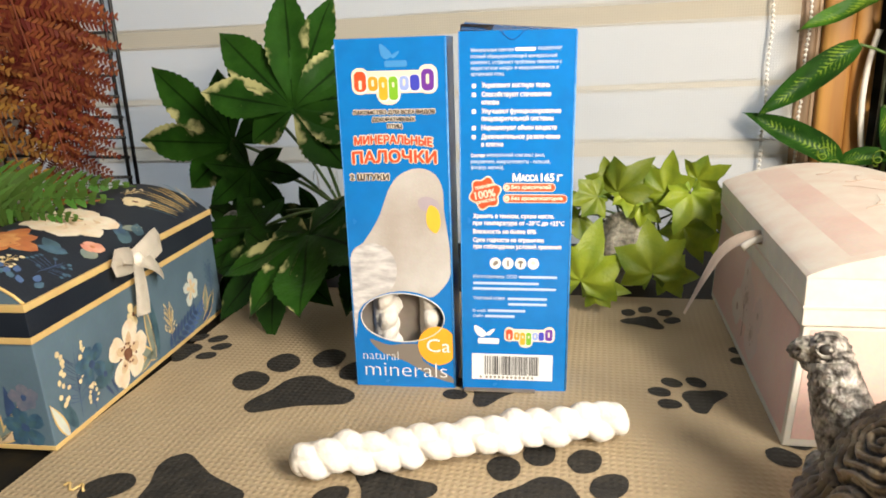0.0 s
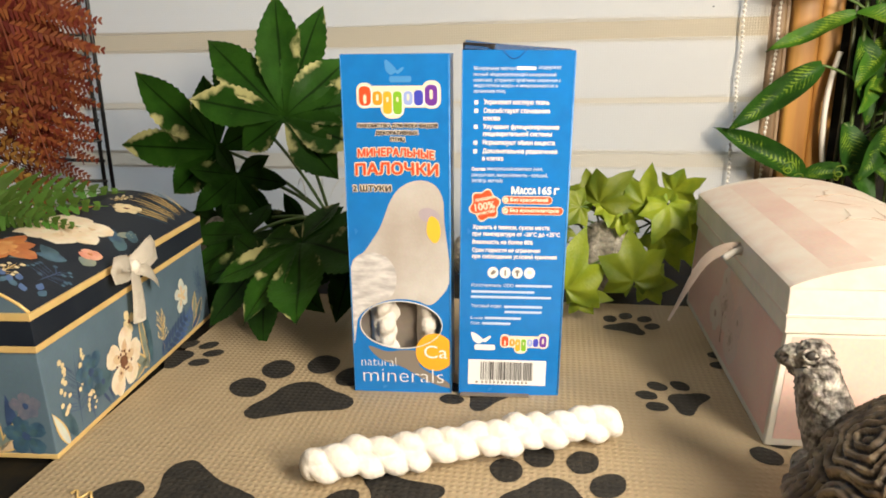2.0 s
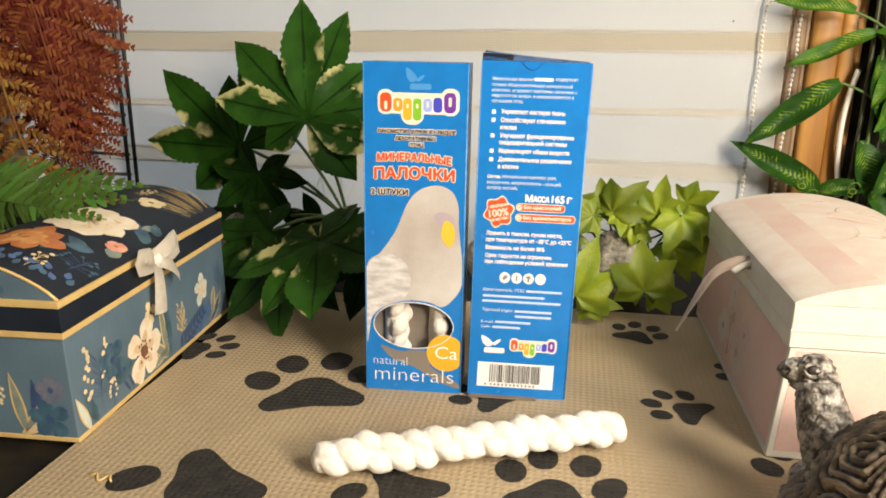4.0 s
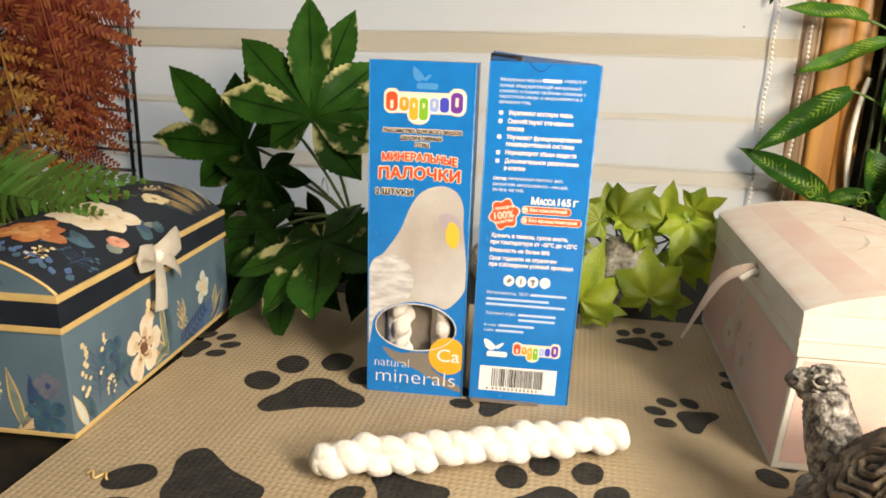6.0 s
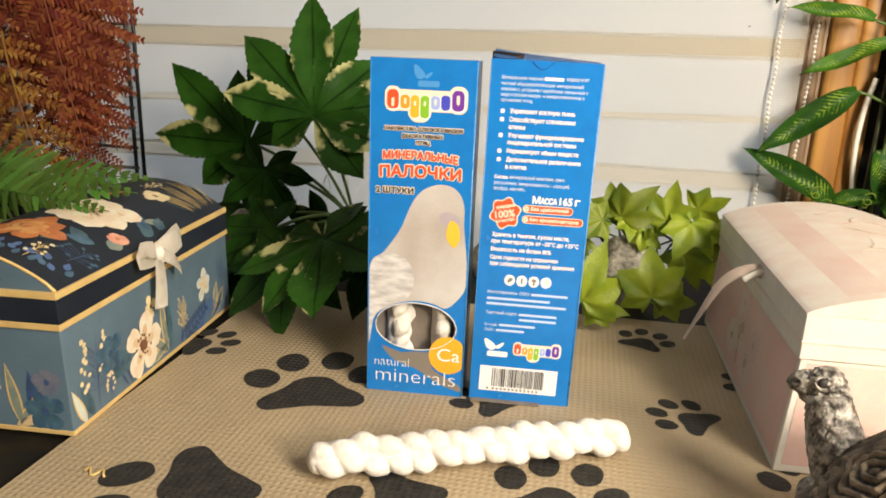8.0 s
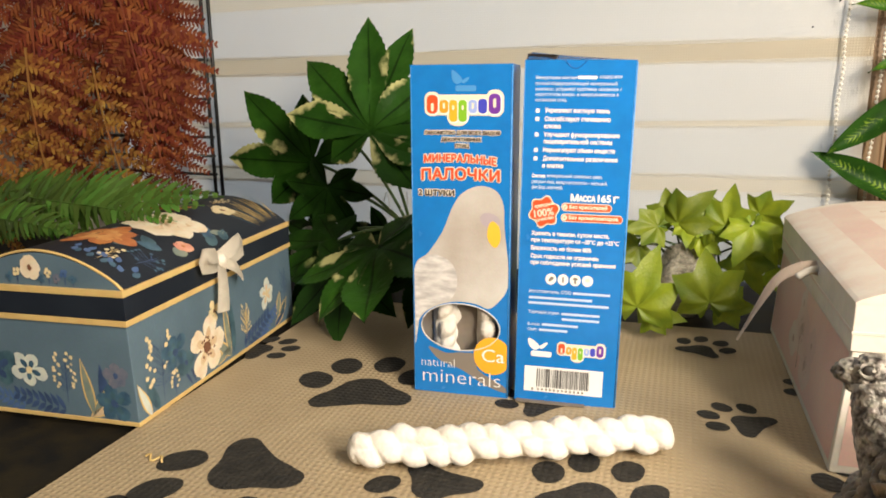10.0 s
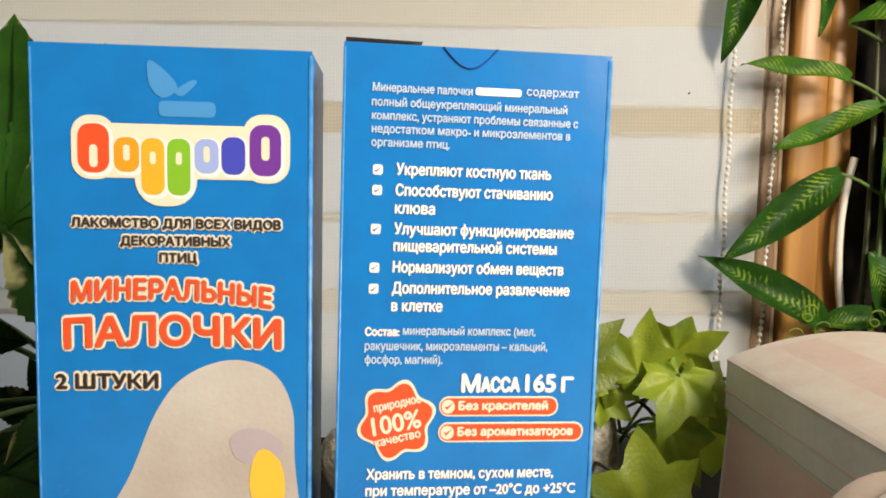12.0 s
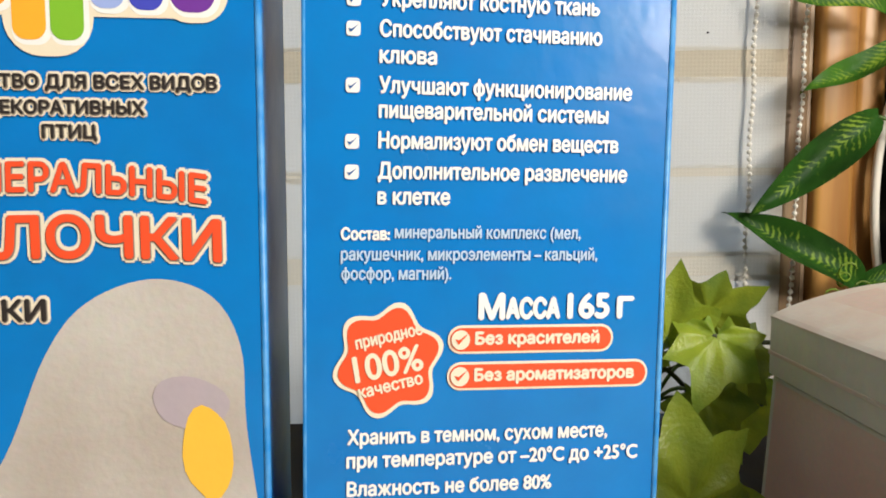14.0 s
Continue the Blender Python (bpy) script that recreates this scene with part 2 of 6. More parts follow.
MAT["cable"] = mat("white_cable", (0.74, 0.70, 0.62), 0.45, amount=0.2)
MAT["bead"] = mat("bead_plastic", (0.74, 0.71, 0.64), 0.3, amount=0.1)
MAT["pane"] = mat("window_pane", (0.8, 0.85, 0.9), 0.1)


def leaf_material(name, green, green2, pale, edge, vein, freq, cut, soft, detail=1.5, wave=3.4, swirl=2.5, rib=1.0):
    """Leaf with pale patches that gather at the margin and along the veins; UV: across and along the lobe."""
    m = mat(name, green, 0.46, col2=green2, scale=3.0, amount=0.4, bscale=14, bump=0.10, depth=0.008, trans=0.06, spec=0.12)
    N, L = m.node_tree.nodes, m.node_tree.links
    hs = next(n for n in N if n.bl_idname == "ShaderNodeHueSaturation")
    uv = N.new("ShaderNodeUVMap")
    sep = N.new("ShaderNodeSeparateXYZ")
    L.new(uv.outputs[0], sep.inputs[0])
    tc = N.new("ShaderNodeTexCoord")
    ns = N.new("ShaderNodeTexNoise")
    ns.inputs["Scale"].default_value, ns.inputs["Detail"].default_value = freq, detail
    L.new(tc.outputs["Object"], ns.inputs["Vector"])
    ab = N.new("ShaderNodeMath")
    ab.operation = "ABSOLUTE"
    L.new(sep.outputs[0], ab.inputs[0])
    ad = N.new("ShaderNodeMath")
    ad.operation = "MULTIPLY_ADD"
    ad.inputs[1].default_value = edge
    L.new(ab.outputs[0], ad.inputs[0])
    tip = N.new("ShaderNodeMath")
    tip.operation = "MULTIPLY_ADD"
    tip.inputs[1].default_value = max(0.0, edge) * 0.8
    L.new(sep.outputs[1], tip.inputs[0])
    L.new(ns.outputs["Fac"], tip.inputs[2])
    L.new(tip.outputs[0], ad.inputs[2])
    slant = N.new("ShaderNodeMath")
    slant.operation = "MULTIPLY_ADD"
    slant.inputs[1].default_value = -0.16
    L.new(ab.outputs[0], slant.inputs[0])
    L.new(sep.outputs[1], slant.inputs[2])
    vec = N.new("ShaderNodeCombineXYZ")
    L.new(slant.outputs[0], vec.inputs[1])
    L.new(ab.outputs[0], vec.inputs[0])
    wv = N.new("ShaderNodeTexWave")
    wv.bands_direction = "Y"
    wv.inputs["Scale"].default_value, wv.inputs["Distortion"].default_value = wave, swirl
    L.new(vec.outputs[0], wv.inputs["Vector"])
    ad2 = N.new("ShaderNodeMath")
    ad2.operation = "MULTIPLY_ADD"
    ad2.inputs[1].default_value = vein
    L.new(wv.outputs["Fac"], ad2.inputs[0])
    L.new(ad.outputs[0], ad2.inputs[2])
    st = N.new("ShaderNodeMapRange")
    st.inputs[1].default_value, st.inputs[2].default_value = cut, cut + soft
    L.new(ad2.outputs[0], st.inputs[0])
    mx = N.new("ShaderNodeMix")
    mx.data_type = "RGBA"
    mx.inputs[7].default_value = (*pale, 1)
    L.new(st.outputs[0], mx.inputs[0])
    # a darker midrib
    mid = N.new("ShaderNodeMapRange")
    mid.inputs[1].default_value, mid.inputs[2].default_value = 0.02, 0.09
    mid.inputs[3].default_value, mid.inputs[4].default_value = rib, 1.0
    L.new(ab.outputs[0], mid.inputs[0])
    dark = N.new("ShaderNodeMix")
    dark.data_type, dark.blend_type = "RGBA", "MULTIPLY"
    dark.inputs[0].default_value = 1.0
    L.new(mx.outputs[2], dark.inputs[6])
    L.new(mid.outputs[0], dark.inputs[7])
    for l in list(hs.outputs[0].links):
        L.new(dark.outputs[2], l.to_socket)
    L.new(hs.outputs[0], mx.inputs[6])
    return m


MAT["aralia"] = leaf_material("aralia_leaf", (0.026, 0.088, 0.009), (0.011, 0.042, 0.005), (0.46, 0.45, 0.20), 0.14, 0.0, 2.8, 0.712, 0.07, 5.0, rib=0.3)
# back and lower leaves: less variegation, and a darker green that paints their shade
MAT["aralia_shaded"] = leaf_material("aralia_shaded_leaf", (0.017, 0.060, 0.006), (0.008, 0.027, 0.004), (0.22, 0.25, 0.09), 0.13, 0.0, 2.8, 0.76, 0.14, 4.0, rib=0.3)
MAT["vine"] = leaf_material("vine_leaf", (0.026, 0.085, 0.010), (0.012, 0.042, 0.006), (0.17, 0.27, 0.025), -0.16, 0.22, 5.0, 0.63, 0.16, 4.0, 6.5, 3.4)
MAT["vine_light"] = leaf_material("vine_light_leaf", (0.05, 0.14, 0.012), (0.026, 0.085, 0.008), (0.24, 0.33, 0.03), -0.16, 0.18, 4.0, 0.54, 0.26, 4.0, 6.5, 3.4)


# ---- building helpers ----
def as_object(name, bm, material, smooth=False):
    me = bpy.data.meshes.new(name)
    bmesh.ops.recalc_face_normals(bm, faces=bm.faces)
    bm.to_mesh(me)
    bm.free()
    me.materials.append(MAT[material])
    if smooth:
        for p in me.polygons:
            p.use_smooth = True
    return new(name, me)


def part(name, bm, material, parent, label="", smooth=False):
    ob = as_object(name, bm, material, smooth)
    ob.parent = parent
    return tagged(ob, label)


def thing(name, label, category, m=None, group="", kind=""):
    ob = new(name)
    ob.empty_display_size = 0.02
    if m is not None:
        ob.matrix_world = m
    return tagged(ob, label, category, group, kind)


def box(x0, x1, y0, y1, z0, z1, bevel=0.0, bm=None):
    bm = bm or bmesh.new()
    vs = [bm.verts.new((x, y, z)) for z in (z0, z1) for x, y in ((x0, y0), (x1, y0), (x1, y1), (x0, y1))]
    fs = [bm.faces.new([vs[i] for i in f]) for f in ((3, 2, 1, 0), (4, 5, 6, 7), (0, 1, 5, 4), (1, 2, 6, 5), (2, 3, 7, 6), (3, 0, 4, 7))]
    if bevel:
        es = list({e for f in fs for e in f.edges})
        bmesh.ops.bevel(bm, geom=es, offset=bevel, segments=2, affect="EDGES", profile=0.5)
    return bm


def tube(points, radius, sides=8, bm=None, taper=1.0, closed=False):
    """A round rod along points; taper: the end's radius over the start's."""
    bm = bm or bmesh.new()
    pts = [Vector(p) for p in points]
    rings = []
    n = len(pts)
    for i, p in enumerate(pts):
        d = (pts[min(i + 1, n - 1)] - pts[max(i - 1, 0)]).normalized()
        a = d.orthogonal().normalized() if abs(d.z) > 0.9 else d.cross(Vector((0, 0, 1))).normalized()
        b = d.cross(a)
        r = radius * (1 + (taper - 1) * i / max(1, n - 1))
        rings.append([bm.verts.new(p + r * (math.cos(2 * math.pi * k / sides) * a + math.sin(2 * math.pi * k / sides) * b)) for k in range(sides)])
    for r0, r1 in zip(rings, rings[1:]):
        for k in range(sides):
            bm.faces.new((r0[k], r0[(k + 1) % sides], r1[(k + 1) % sides], r1[k]))
    bm.faces.new(rings[0][::-1])
    bm.faces.new(rings[-1])
    return bm


def bend(p0, p1, p2, n=12):
    """Points on a quadratic curve."""
    p0, p1, p2 = Vector(p0), Vector(p1), Vector(p2)
    return [(1 - t) ** 2 * p0 + 2 * t * (1 - t) * p1 + t * t * p2 for t in (i / n for i in range(n + 1))]


def blob(centre, radii, rough=0.0, freq=40, subdiv=3, bm=None):
    bm = bm or bmesh.new()
    got = bmesh.ops.create_icosphere(bm, subdivisions=subdiv, radius=1.0)
    for v in got["verts"]:
        d = v.co.copy()
        k = 1 + rough * noise.noise(Vector(centre) * 97 + d * freq * 0.05)
        v.co = Vector((centre[0] + d.x * radii[0] * k, centre[1] + d.y * radii[1] * k, centre[2] + d.z * radii[2] * k))
    return bm


# ---- setting ----
tagged(as_object("floor", box(-1.7, 1.7, -2.3, 0.95, -0.95, -0.90), "floor"), "brown wooden room floor below the counter", "floor", kind="structure")
tagged(as_object("ceiling", box(-1.7, 1.7, -2.3, 0.95, 1.60, 1.65), "wall"), "plain pale painted ceiling", "ceiling", kind="structure")
tagged(as_object("wall_left", box(-1.75, -1.7, -2.3, 0.95, -0.95, 1.65), "wall"), "plain pale painted wall", "wall", kind="structure")
tagged(as_object("wall_right", box(1.7, 1.75, -2.3, 0.95, -0.95, 1.65), "wall"), "plain pale painted wall", "wall", kind="structure")
tagged(as_object("wall_front", box(-1.7, 1.7, -2.35, -2.3, -0.95, 1.65), "wall"), "plain pale painted wall", "wall", kind="structure")
bm = box(-1.7, -0.62, 0.76, 0.90, -0.9, 1.6)
box(0.30, 1.7, 0.76, 0.90, -0.9, 1.6, bm=bm)
box(-0.62, 0.30, 0.76, 0.90, -0.9, -0.004, bm=bm)
box(-0.62, 0.30, 0.76, 0.90, 0.75, 1.6, bm=bm)
tagged(as_object("wall_back", bm, "wall"), "pale painted wall with a window opening behind the blind", "wall", kind="structure")

bm = box(-1.2, 1.2, -0.25, 0.757, -0.044, -0.004, 0.003)
tagged(as_object("counter", bm, "counter"), "black speckled counter top below the beige mat", "counter", kind="structure")


def rounded_slab(x0, x1, y0, y1, z0, z1, r):
    bm = bmesh.new()
    ring = []
    for cx, cy, a0 in ((x1 - r, y1 - r, 0), (x0 + r, y1 - r, 90), (x0 + r, y0 + r, 180), (x1 - r, y0 + r, 270)):
        ring += [(cx + r * math.cos(radians(a0 + k * 15)), cy + r * math.sin(radians(a0 + k * 15))) for k in range(7)]
    lo, up = [bm.verts.new((x, y, z0)) for x, y in ring], [bm.verts.new((x, y, z1)) for x, y in ring]
    bm.faces.new(up)
    bm.faces.new(lo[::-1])
    for i in range(len(ring)):
        j = (i + 1) % len(ring)
        bm.faces.new((lo[i], lo[j], up[j], up[i]))
    return bm


play_mat = thing("mat", "beige embossed rubber mat with dark grey paw prints", "mat")
part("mat_sheet", rounded_slab(-0.214, 0.62, -0.06, 0.545, -0.004, 0.0, 0.012), "mat_beige", play_mat)


def flat_shape(outline, z, bm=None):
    bm = bm or bmesh.new()
    bm.faces.new([bm.verts.new((x, y, z)) for x, y in outline])
    return bm


def egg(cx, cy, rx, ry, turn=0, n=24, wob=0.05, seed=0):
    c, s = math.cos(radians(turn)), math.sin(radians(turn))
    pts = []
    for k in range(n):
        a = 2 * math.pi * k / n
        w = 1 + wob * noise.noise(Vector((math.cos(a) * 1.5, math.sin(a) * 1.5, seed * 3.7)))
        x, y = rx * w * math.cos(a), ry * w * math.sin(a)
        pts.append((cx + c * x - s * y, cy + s * x + c * y))
    return pts


def paw(cx, cy, size, turn, seed):
    """A paw print: a broad rounded heel pad and four toes; size: the pad's half width."""
    bm = bmesh.new()
    c, s = math.cos(radians(turn)), math.sin(radians(turn))

    def put(pts):
        flat_shape([(cx + size * (c * x - s * y), cy + size * (s * x + c * y)) for x, y in pts], 0.0003, bm)
    half = ((0.0, 0.92), (0.34, 0.80), (0.62, 0.42), (0.96, 0.10), (1.07, -0.20), (0.90, -0.44), (0.52, -0.42))
    ring = [Vector(q) for q in half] + [Vector((0, -0.36))] + [Vector((-x, y)) for x, y in half[:0:-1]]
    pad = []
    for i in range(len(ring)):
        p = [ring[(i + d) % len(ring)] for d in (-1, 0, 1, 2)]
        for t in (0, 0.25, 0.5, 0.75):
            q = 0.5 * (2 * p[1] + (p[2] - p[0]) * t + (2 * p[0] - 5 * p[1] + 4 * p[2] - p[3]) * t * t + (3 * p[1] - p[0] - 3 * p[2] + p[3]) * t ** 3)
            pad.append(q * (1 + 0.05 * noise.noise(Vector((q.x, q.y, seed * 1.7))) + 0.015 * noise.noise(Vector((q.x * 9, q.y * 9, seed)))))
    put(pad)
    for tx, ty, tt in ((-1.10, 0.93, 25), (-0.49, 1.66, 8), (0.49, 1.66, -8), (1.10, 0.93, -25)):
        put(egg(tx, ty, 0.36, 0.46, tt, 30, 0.09, seed + tx))
    return part("paw_print", bm, "mat_print", play_mat)


for n, (x, y, r, t) in enumerate(((-0.1105, 0.3705, 0.0285, 19), (-0.127, 0.2865, 0.0275, 150), (0.0805, 0.4965, 0.0138, -22), (0.1075, 0.3955, 0.0138, 58),
                                  (0.0315, 0.297, 0.0215, -8), (-0.036, 0.300, 0.019, 165), (-0.003, 0.3885, 0.0155, 50), (-0.216, 0.4185, 0.0150, -52),
                                  (0.158, 0.450, 0.0145, 85), (0.1575, 0.3335, 0.0185, 10), (-0.16, 0.19, 0.026, 30), (0.12, 0.24, 0.026, -30))):
    paw(x, y, r, t, n)

# ---- window blind ----
blind = thing("window_blind", "zebra roller blind with white and cream fabric bands", "blind")
EDGES = ((-0.002, 0.078, "white"), (0.078, 0.093, "pale"), (0.093, 0.137, "white"), (0.137, 0.142, "pale"), (0.142, 0.191, "white"),
         (0.191, 0.209, "cream"), (0.209, 0.257, "white"), (0.257, 0.300, "pale"), (0.300, 0.350, "white"), (0.350, 0.42, "pale"), (0.42, 0.62, "white"))
for k, (z0, z1, c) in enumerate(EDGES):
    y = 0.689 if c == "white" else 0.6893
    bm = bmesh.new()
    nx = 40
    rows = []
    for z in (z0 - 0.001, z1 + 0.001):
        rows.append([bm.verts.new((-0.47 + 0.675 * i / nx, y + 0.0012 * math.sin(i * 0.45), z + 0.0009 * math.sin(i * 0.21 + k * 1.7))) for i in range(nx + 1)])
    for i in range(nx):
        bm.faces.new((rows[0][i], rows[0][i + 1], rows[1][i + 1], rows[1][i]))
    bmesh.ops.solidify(bm, geom=bm.faces[:], thickness=0.0005)
    part("fabric_band", bm, "blind_" + c, blind, c + " fabric band")

for x0, z0, x1, z1, n in ((0.184, 0.30, 0.181, 0.03, 66), (0.213, 0.30, 0.208, 0.05, 62)):
    chain = thing("bead_chain", "hanging white plastic bead chain of the blind", "chain", group="blind chains")
    bm = tube([(x0, 0.682, z0), (x1, 0.682, z1)], 0.0004, 5)
    part("cord", bm, "cable", chain)
    bm = bmesh.new()
    for i in range(n):
        f = i / (n - 1)
        got = bmesh.ops.create_uvsphere(bm, u_segments=8, v_segments=6, radius=0.0015)
        for v in got["verts"]:
            v.co += Vector((x0 + (x1 - x0) * f + 0.0006 * math.sin(i * 0.5), 0.682, z0 + (z1 - z0) * f))
    tagged(part("bead_string", bm, "bead", chain, "", True), kind="stuff")

# ---- carved wooden frame beside the blind ----
frame_thing = thing("wooden_post", "golden brown wooden post with darker moulding", "post")
part("moulding", box(0.196, 0.219, 0.690, 0.73, -0.004, 0.50, 0.002), "wood_dark", frame_thing, "dark brown weathered moulding", True)
part("groove_strip", box(0.2195, 0.223, 0.694, 0.73, -0.004, 0.50, 0.001), "wood_dark", frame_thing)
part("board", box(0.2235, 0.247, 0.688, 0.73, -0.004, 0.50, 0.004), "wood_gold", frame_thing, "golden varnished board", True)
part("board", box(0.2475, 0.266, 0.692, 0.73, -0.004, 0.50, 0.004), "wood_gold", frame_thing, "golden varnished board", True)
# black sheet added to stand in for the dark gap beside the boards
part("back_board", box(0.2665, 0.40, 0.705, 0.73, -0.004, 0.50, 0.002), "counter", frame_thing, "black sheet standing in for a dark gap")
cable = tagged(as_object("cable", tube(bend((0.262, 0.683, 0.178), (0.249, 0.683, 0.13), (0.262, 0.683, 0.07), 16), 0.0024, 10), "cable", True),
               "thick white cable bowed in front of the wooden post", "cable")

# ---- wire rack ----
rack = thing("wire_rack", "black metal wire rack with close horizontal wires", "rack")
for dx, dy in ((0, 0), (0.006, 0.004)):
    part("upright", tube([(-0.428 + dx, 0.676 + dy, -0.004), (-0.419 + dx, 0.676 + dy, 0.40)], 0.0020, 8), "wire", rack, "", True)
part("upright", tube([(-0.60, 0.70, -0.004), (-0.595, 0.70, 0.40)], 0.0020, 8), "wire", rack, "", True)
for i in range(18):
    z = 0.045 + i * 0.0205
    part("cross_wire", tube([(-0.425 + z * 0.02, 0.676, z), (-0.60, 0.70 - 0.05 * (i % 2), z + 0.004 * (i % 2))], 0.0018, 6), "wire", rack, "", True)


# ---- printed matter ----
from mathutils.geometry import delaunay_2d_cdt, interpolate_bezier


def ring_points(w, h, r, n=6):
    """Outline of a rounded rectangle round the origin."""
    pts = []
    for cx, cy, a0 in ((w / 2 - r, h / 2 - r, 0), (-w / 2 + r, h / 2 - r, 90), (-w / 2 + r, -h / 2 + r, 180), (w / 2 - r, -h / 2 + r, 270)):
        pts += [(cx + r * math.cos(radians(a0 + 90 * k / n)), cy + r * math.sin(radians(a0 + 90 * k / n))) for k in range(n + 1)]
    return pts


LAYER = 0.00012


LAYOUT = {}


def front_layout(u, v):
    """From the artwork's millimetres to the front panel's."""
    return 0.6 + 0.96 * u, v + 1.5


def back_layout(u, v):
    """From the artwork's millimetres to the back panel's."""
    return 0.2 + 0.965 * u + 0.011 * v * (1 - u / 58), v + 1.2 + 2.6 * math.sin(math.pi * v / 200)


def ink(name, outlines, material, parent, layer=1, label=""):
    """Flat print on a panel (x right, z up, millimetres), layer by layer proud of the card."""
    bm = bmesh.new()
    for o in outlines:
        pts = [LAYOUT[parent](u, v) for u, v in o]
        bm.faces.new([bm.verts.new((u / 1000, -LAYER * layer, v / 1000)) for u, v in pts])
    return part(name, bm, material, parent, label)


def moved(outline, u, v, turn=0):
    c, s = math.cos(radians(turn)), math.sin(radians(turn))
    return [(u + c * x - s * y, v + s * x + c * y) for x, y in outline]


def bar(u0, u1, v, h):
    return moved(ring_points(u1 - u0, h, h * 0.3, 2), (u0 + u1) / 2, v)


def glyphs(body, thin=0.0):
    """Filled outlines of words in the built-in font: points and triangles."""
    data = bpy.data.curves.new("lettering", "FONT")
    data.body = body
    ob = bpy.data.objects.new("lettering", data)
    scene.collection.objects.link(ob)
    pts, edges, segs = [], [], []
    for s in ob.to_curve(bpy.context.evaluated_depsgraph_get()).splines:
        b = s.bezier_points
        loop = []
        for k in range(len(b)):
            p, q = b[k], b[(k + 1) % len(b)]
            straight = (p.handle_right - p.co).cross(q.co - p.co).length < 1e-5 and (q.handle_left - p.co).cross(q.co - p.co).length < 1e-5
            loop += [Vector((c.x, c.y)) for c in interpolate_bezier(p.co, p.handle_right, q.handle_left, q.co, 2 if straight else 5)[:-1]]
        if thin:
            out = []
            for k in range(len(loop)):
                d = (loop[(k + 1) % len(loop)] - loop[k - 1]).normalized()
                out.append(loop[k] + thin * Vector((d.y, -d.x)))
            loop = out
        base = len(pts)
        pts += loop
        edges += [(base + k, base + (k + 1) % len(loop)) for k in range(len(loop))]
        segs += [(*loop[k], *loop[(k + 1) % len(loop)]) for k in range(len(loop))]
    ob.to_curve_clear()
    bpy.data.objects.remove(ob)
    verts, _, tris, *_ = delaunay_2d_cdt(pts, edges, [], 0, 1e-5)
    co = np.array([tuple(v) for v in verts])
    tris = np.array(tris)
    mid = co[tris].mean(1)
    x0, y0, x1, y1 = np.array(segs).T
    wind = np.zeros(len(mid), int)
    for a in range(0, len(mid), 400):
        mx, my = mid[a:a + 400, 0:1], mid[a:a + 400, 1:2]
        cross = (y0 <= my) != (y1 <= my)
        dy = np.where(y1 == y0, 1e-9, y1 - y0)
        xc = x0 + (my - y0) / dy * (x1 - x0)
        wind[a:a + 400] = (np.where(y1 > y0, 1, -1) * (cross & (xc > mx))).sum(1)
    return co, tris[wind != 0]


def lettering(body, u0, u1, v, h, material, parent, layer=2, weight=0.0, arch=0.0, turn=0.0, label="", thin=0.0):
    """Words fitted between u0 and u1 and to the height h about v (millimetres); weight: extra stroke width."""
    co, tris = glyphs(body, thin)
    lo, up = co.min(0), co.max(0)
    k = (co - lo) / (up - lo)
    x = u0 + k[:, 0] * (u1 - u0)
    z = v + ((k[:, 1] - 0.5) * h if body.upper() == body else (co[:, 1] - 0.265) * h / 0.93) + arch * (1 - (2 * k[:, 0] - 1) ** 2)
    c, s = math.cos(radians(turn)), math.sin(radians(turn))
    mx, mz = (u0 + u1) / 2, v
    shifts = [(0, 0)]
    if weight:
        n = 10 if weight > 0.3 else 4
        shifts += [(weight * math.cos(2 * math.pi * q / n), weight * math.sin(2 * math.pi * q / n)) for q in range(n)]
    flat = [LAYOUT[parent](mx + c * a - s * b, mz + s * a + c * b) for a, b in zip(x - mx, z - mz)]
    verts, polys = [], []
    for q, (dx, dz) in enumerate(shifts):
        base = len(verts)
        verts += [((a + dx) / 1000, -LAYER * (layer + 0.06 * q), (b + dz) / 1000) for a, b in flat]
        polys += [tuple(base + int(w) for w in f) for f in tris]
    me = bpy.data.meshes.new("lettering")
    me.from_pydata(verts, [], polys)
    me.materials.append(MAT[material])
    o = new("lettering", me)
    o.parent = parent
    return tagged(o, label)


def outlined(body, u0, u1, v, h, fill, parent, weight=0.1, rim=0.6, arch=0.0, turn=0.0):
    """Lettering with a pale rim and a thin dark one round it."""
    lettering(body, u0, u1, v, h, "ink_cream", parent, 2, weight + rim, arch, turn)
    lettering(body, u0, u1, v - 0.1, h, "ink_grey", parent, 3, weight + 0.12, arch, turn)
    lettering(body, u0, u1, v, h, fill, parent, 4.6, weight, arch, turn)


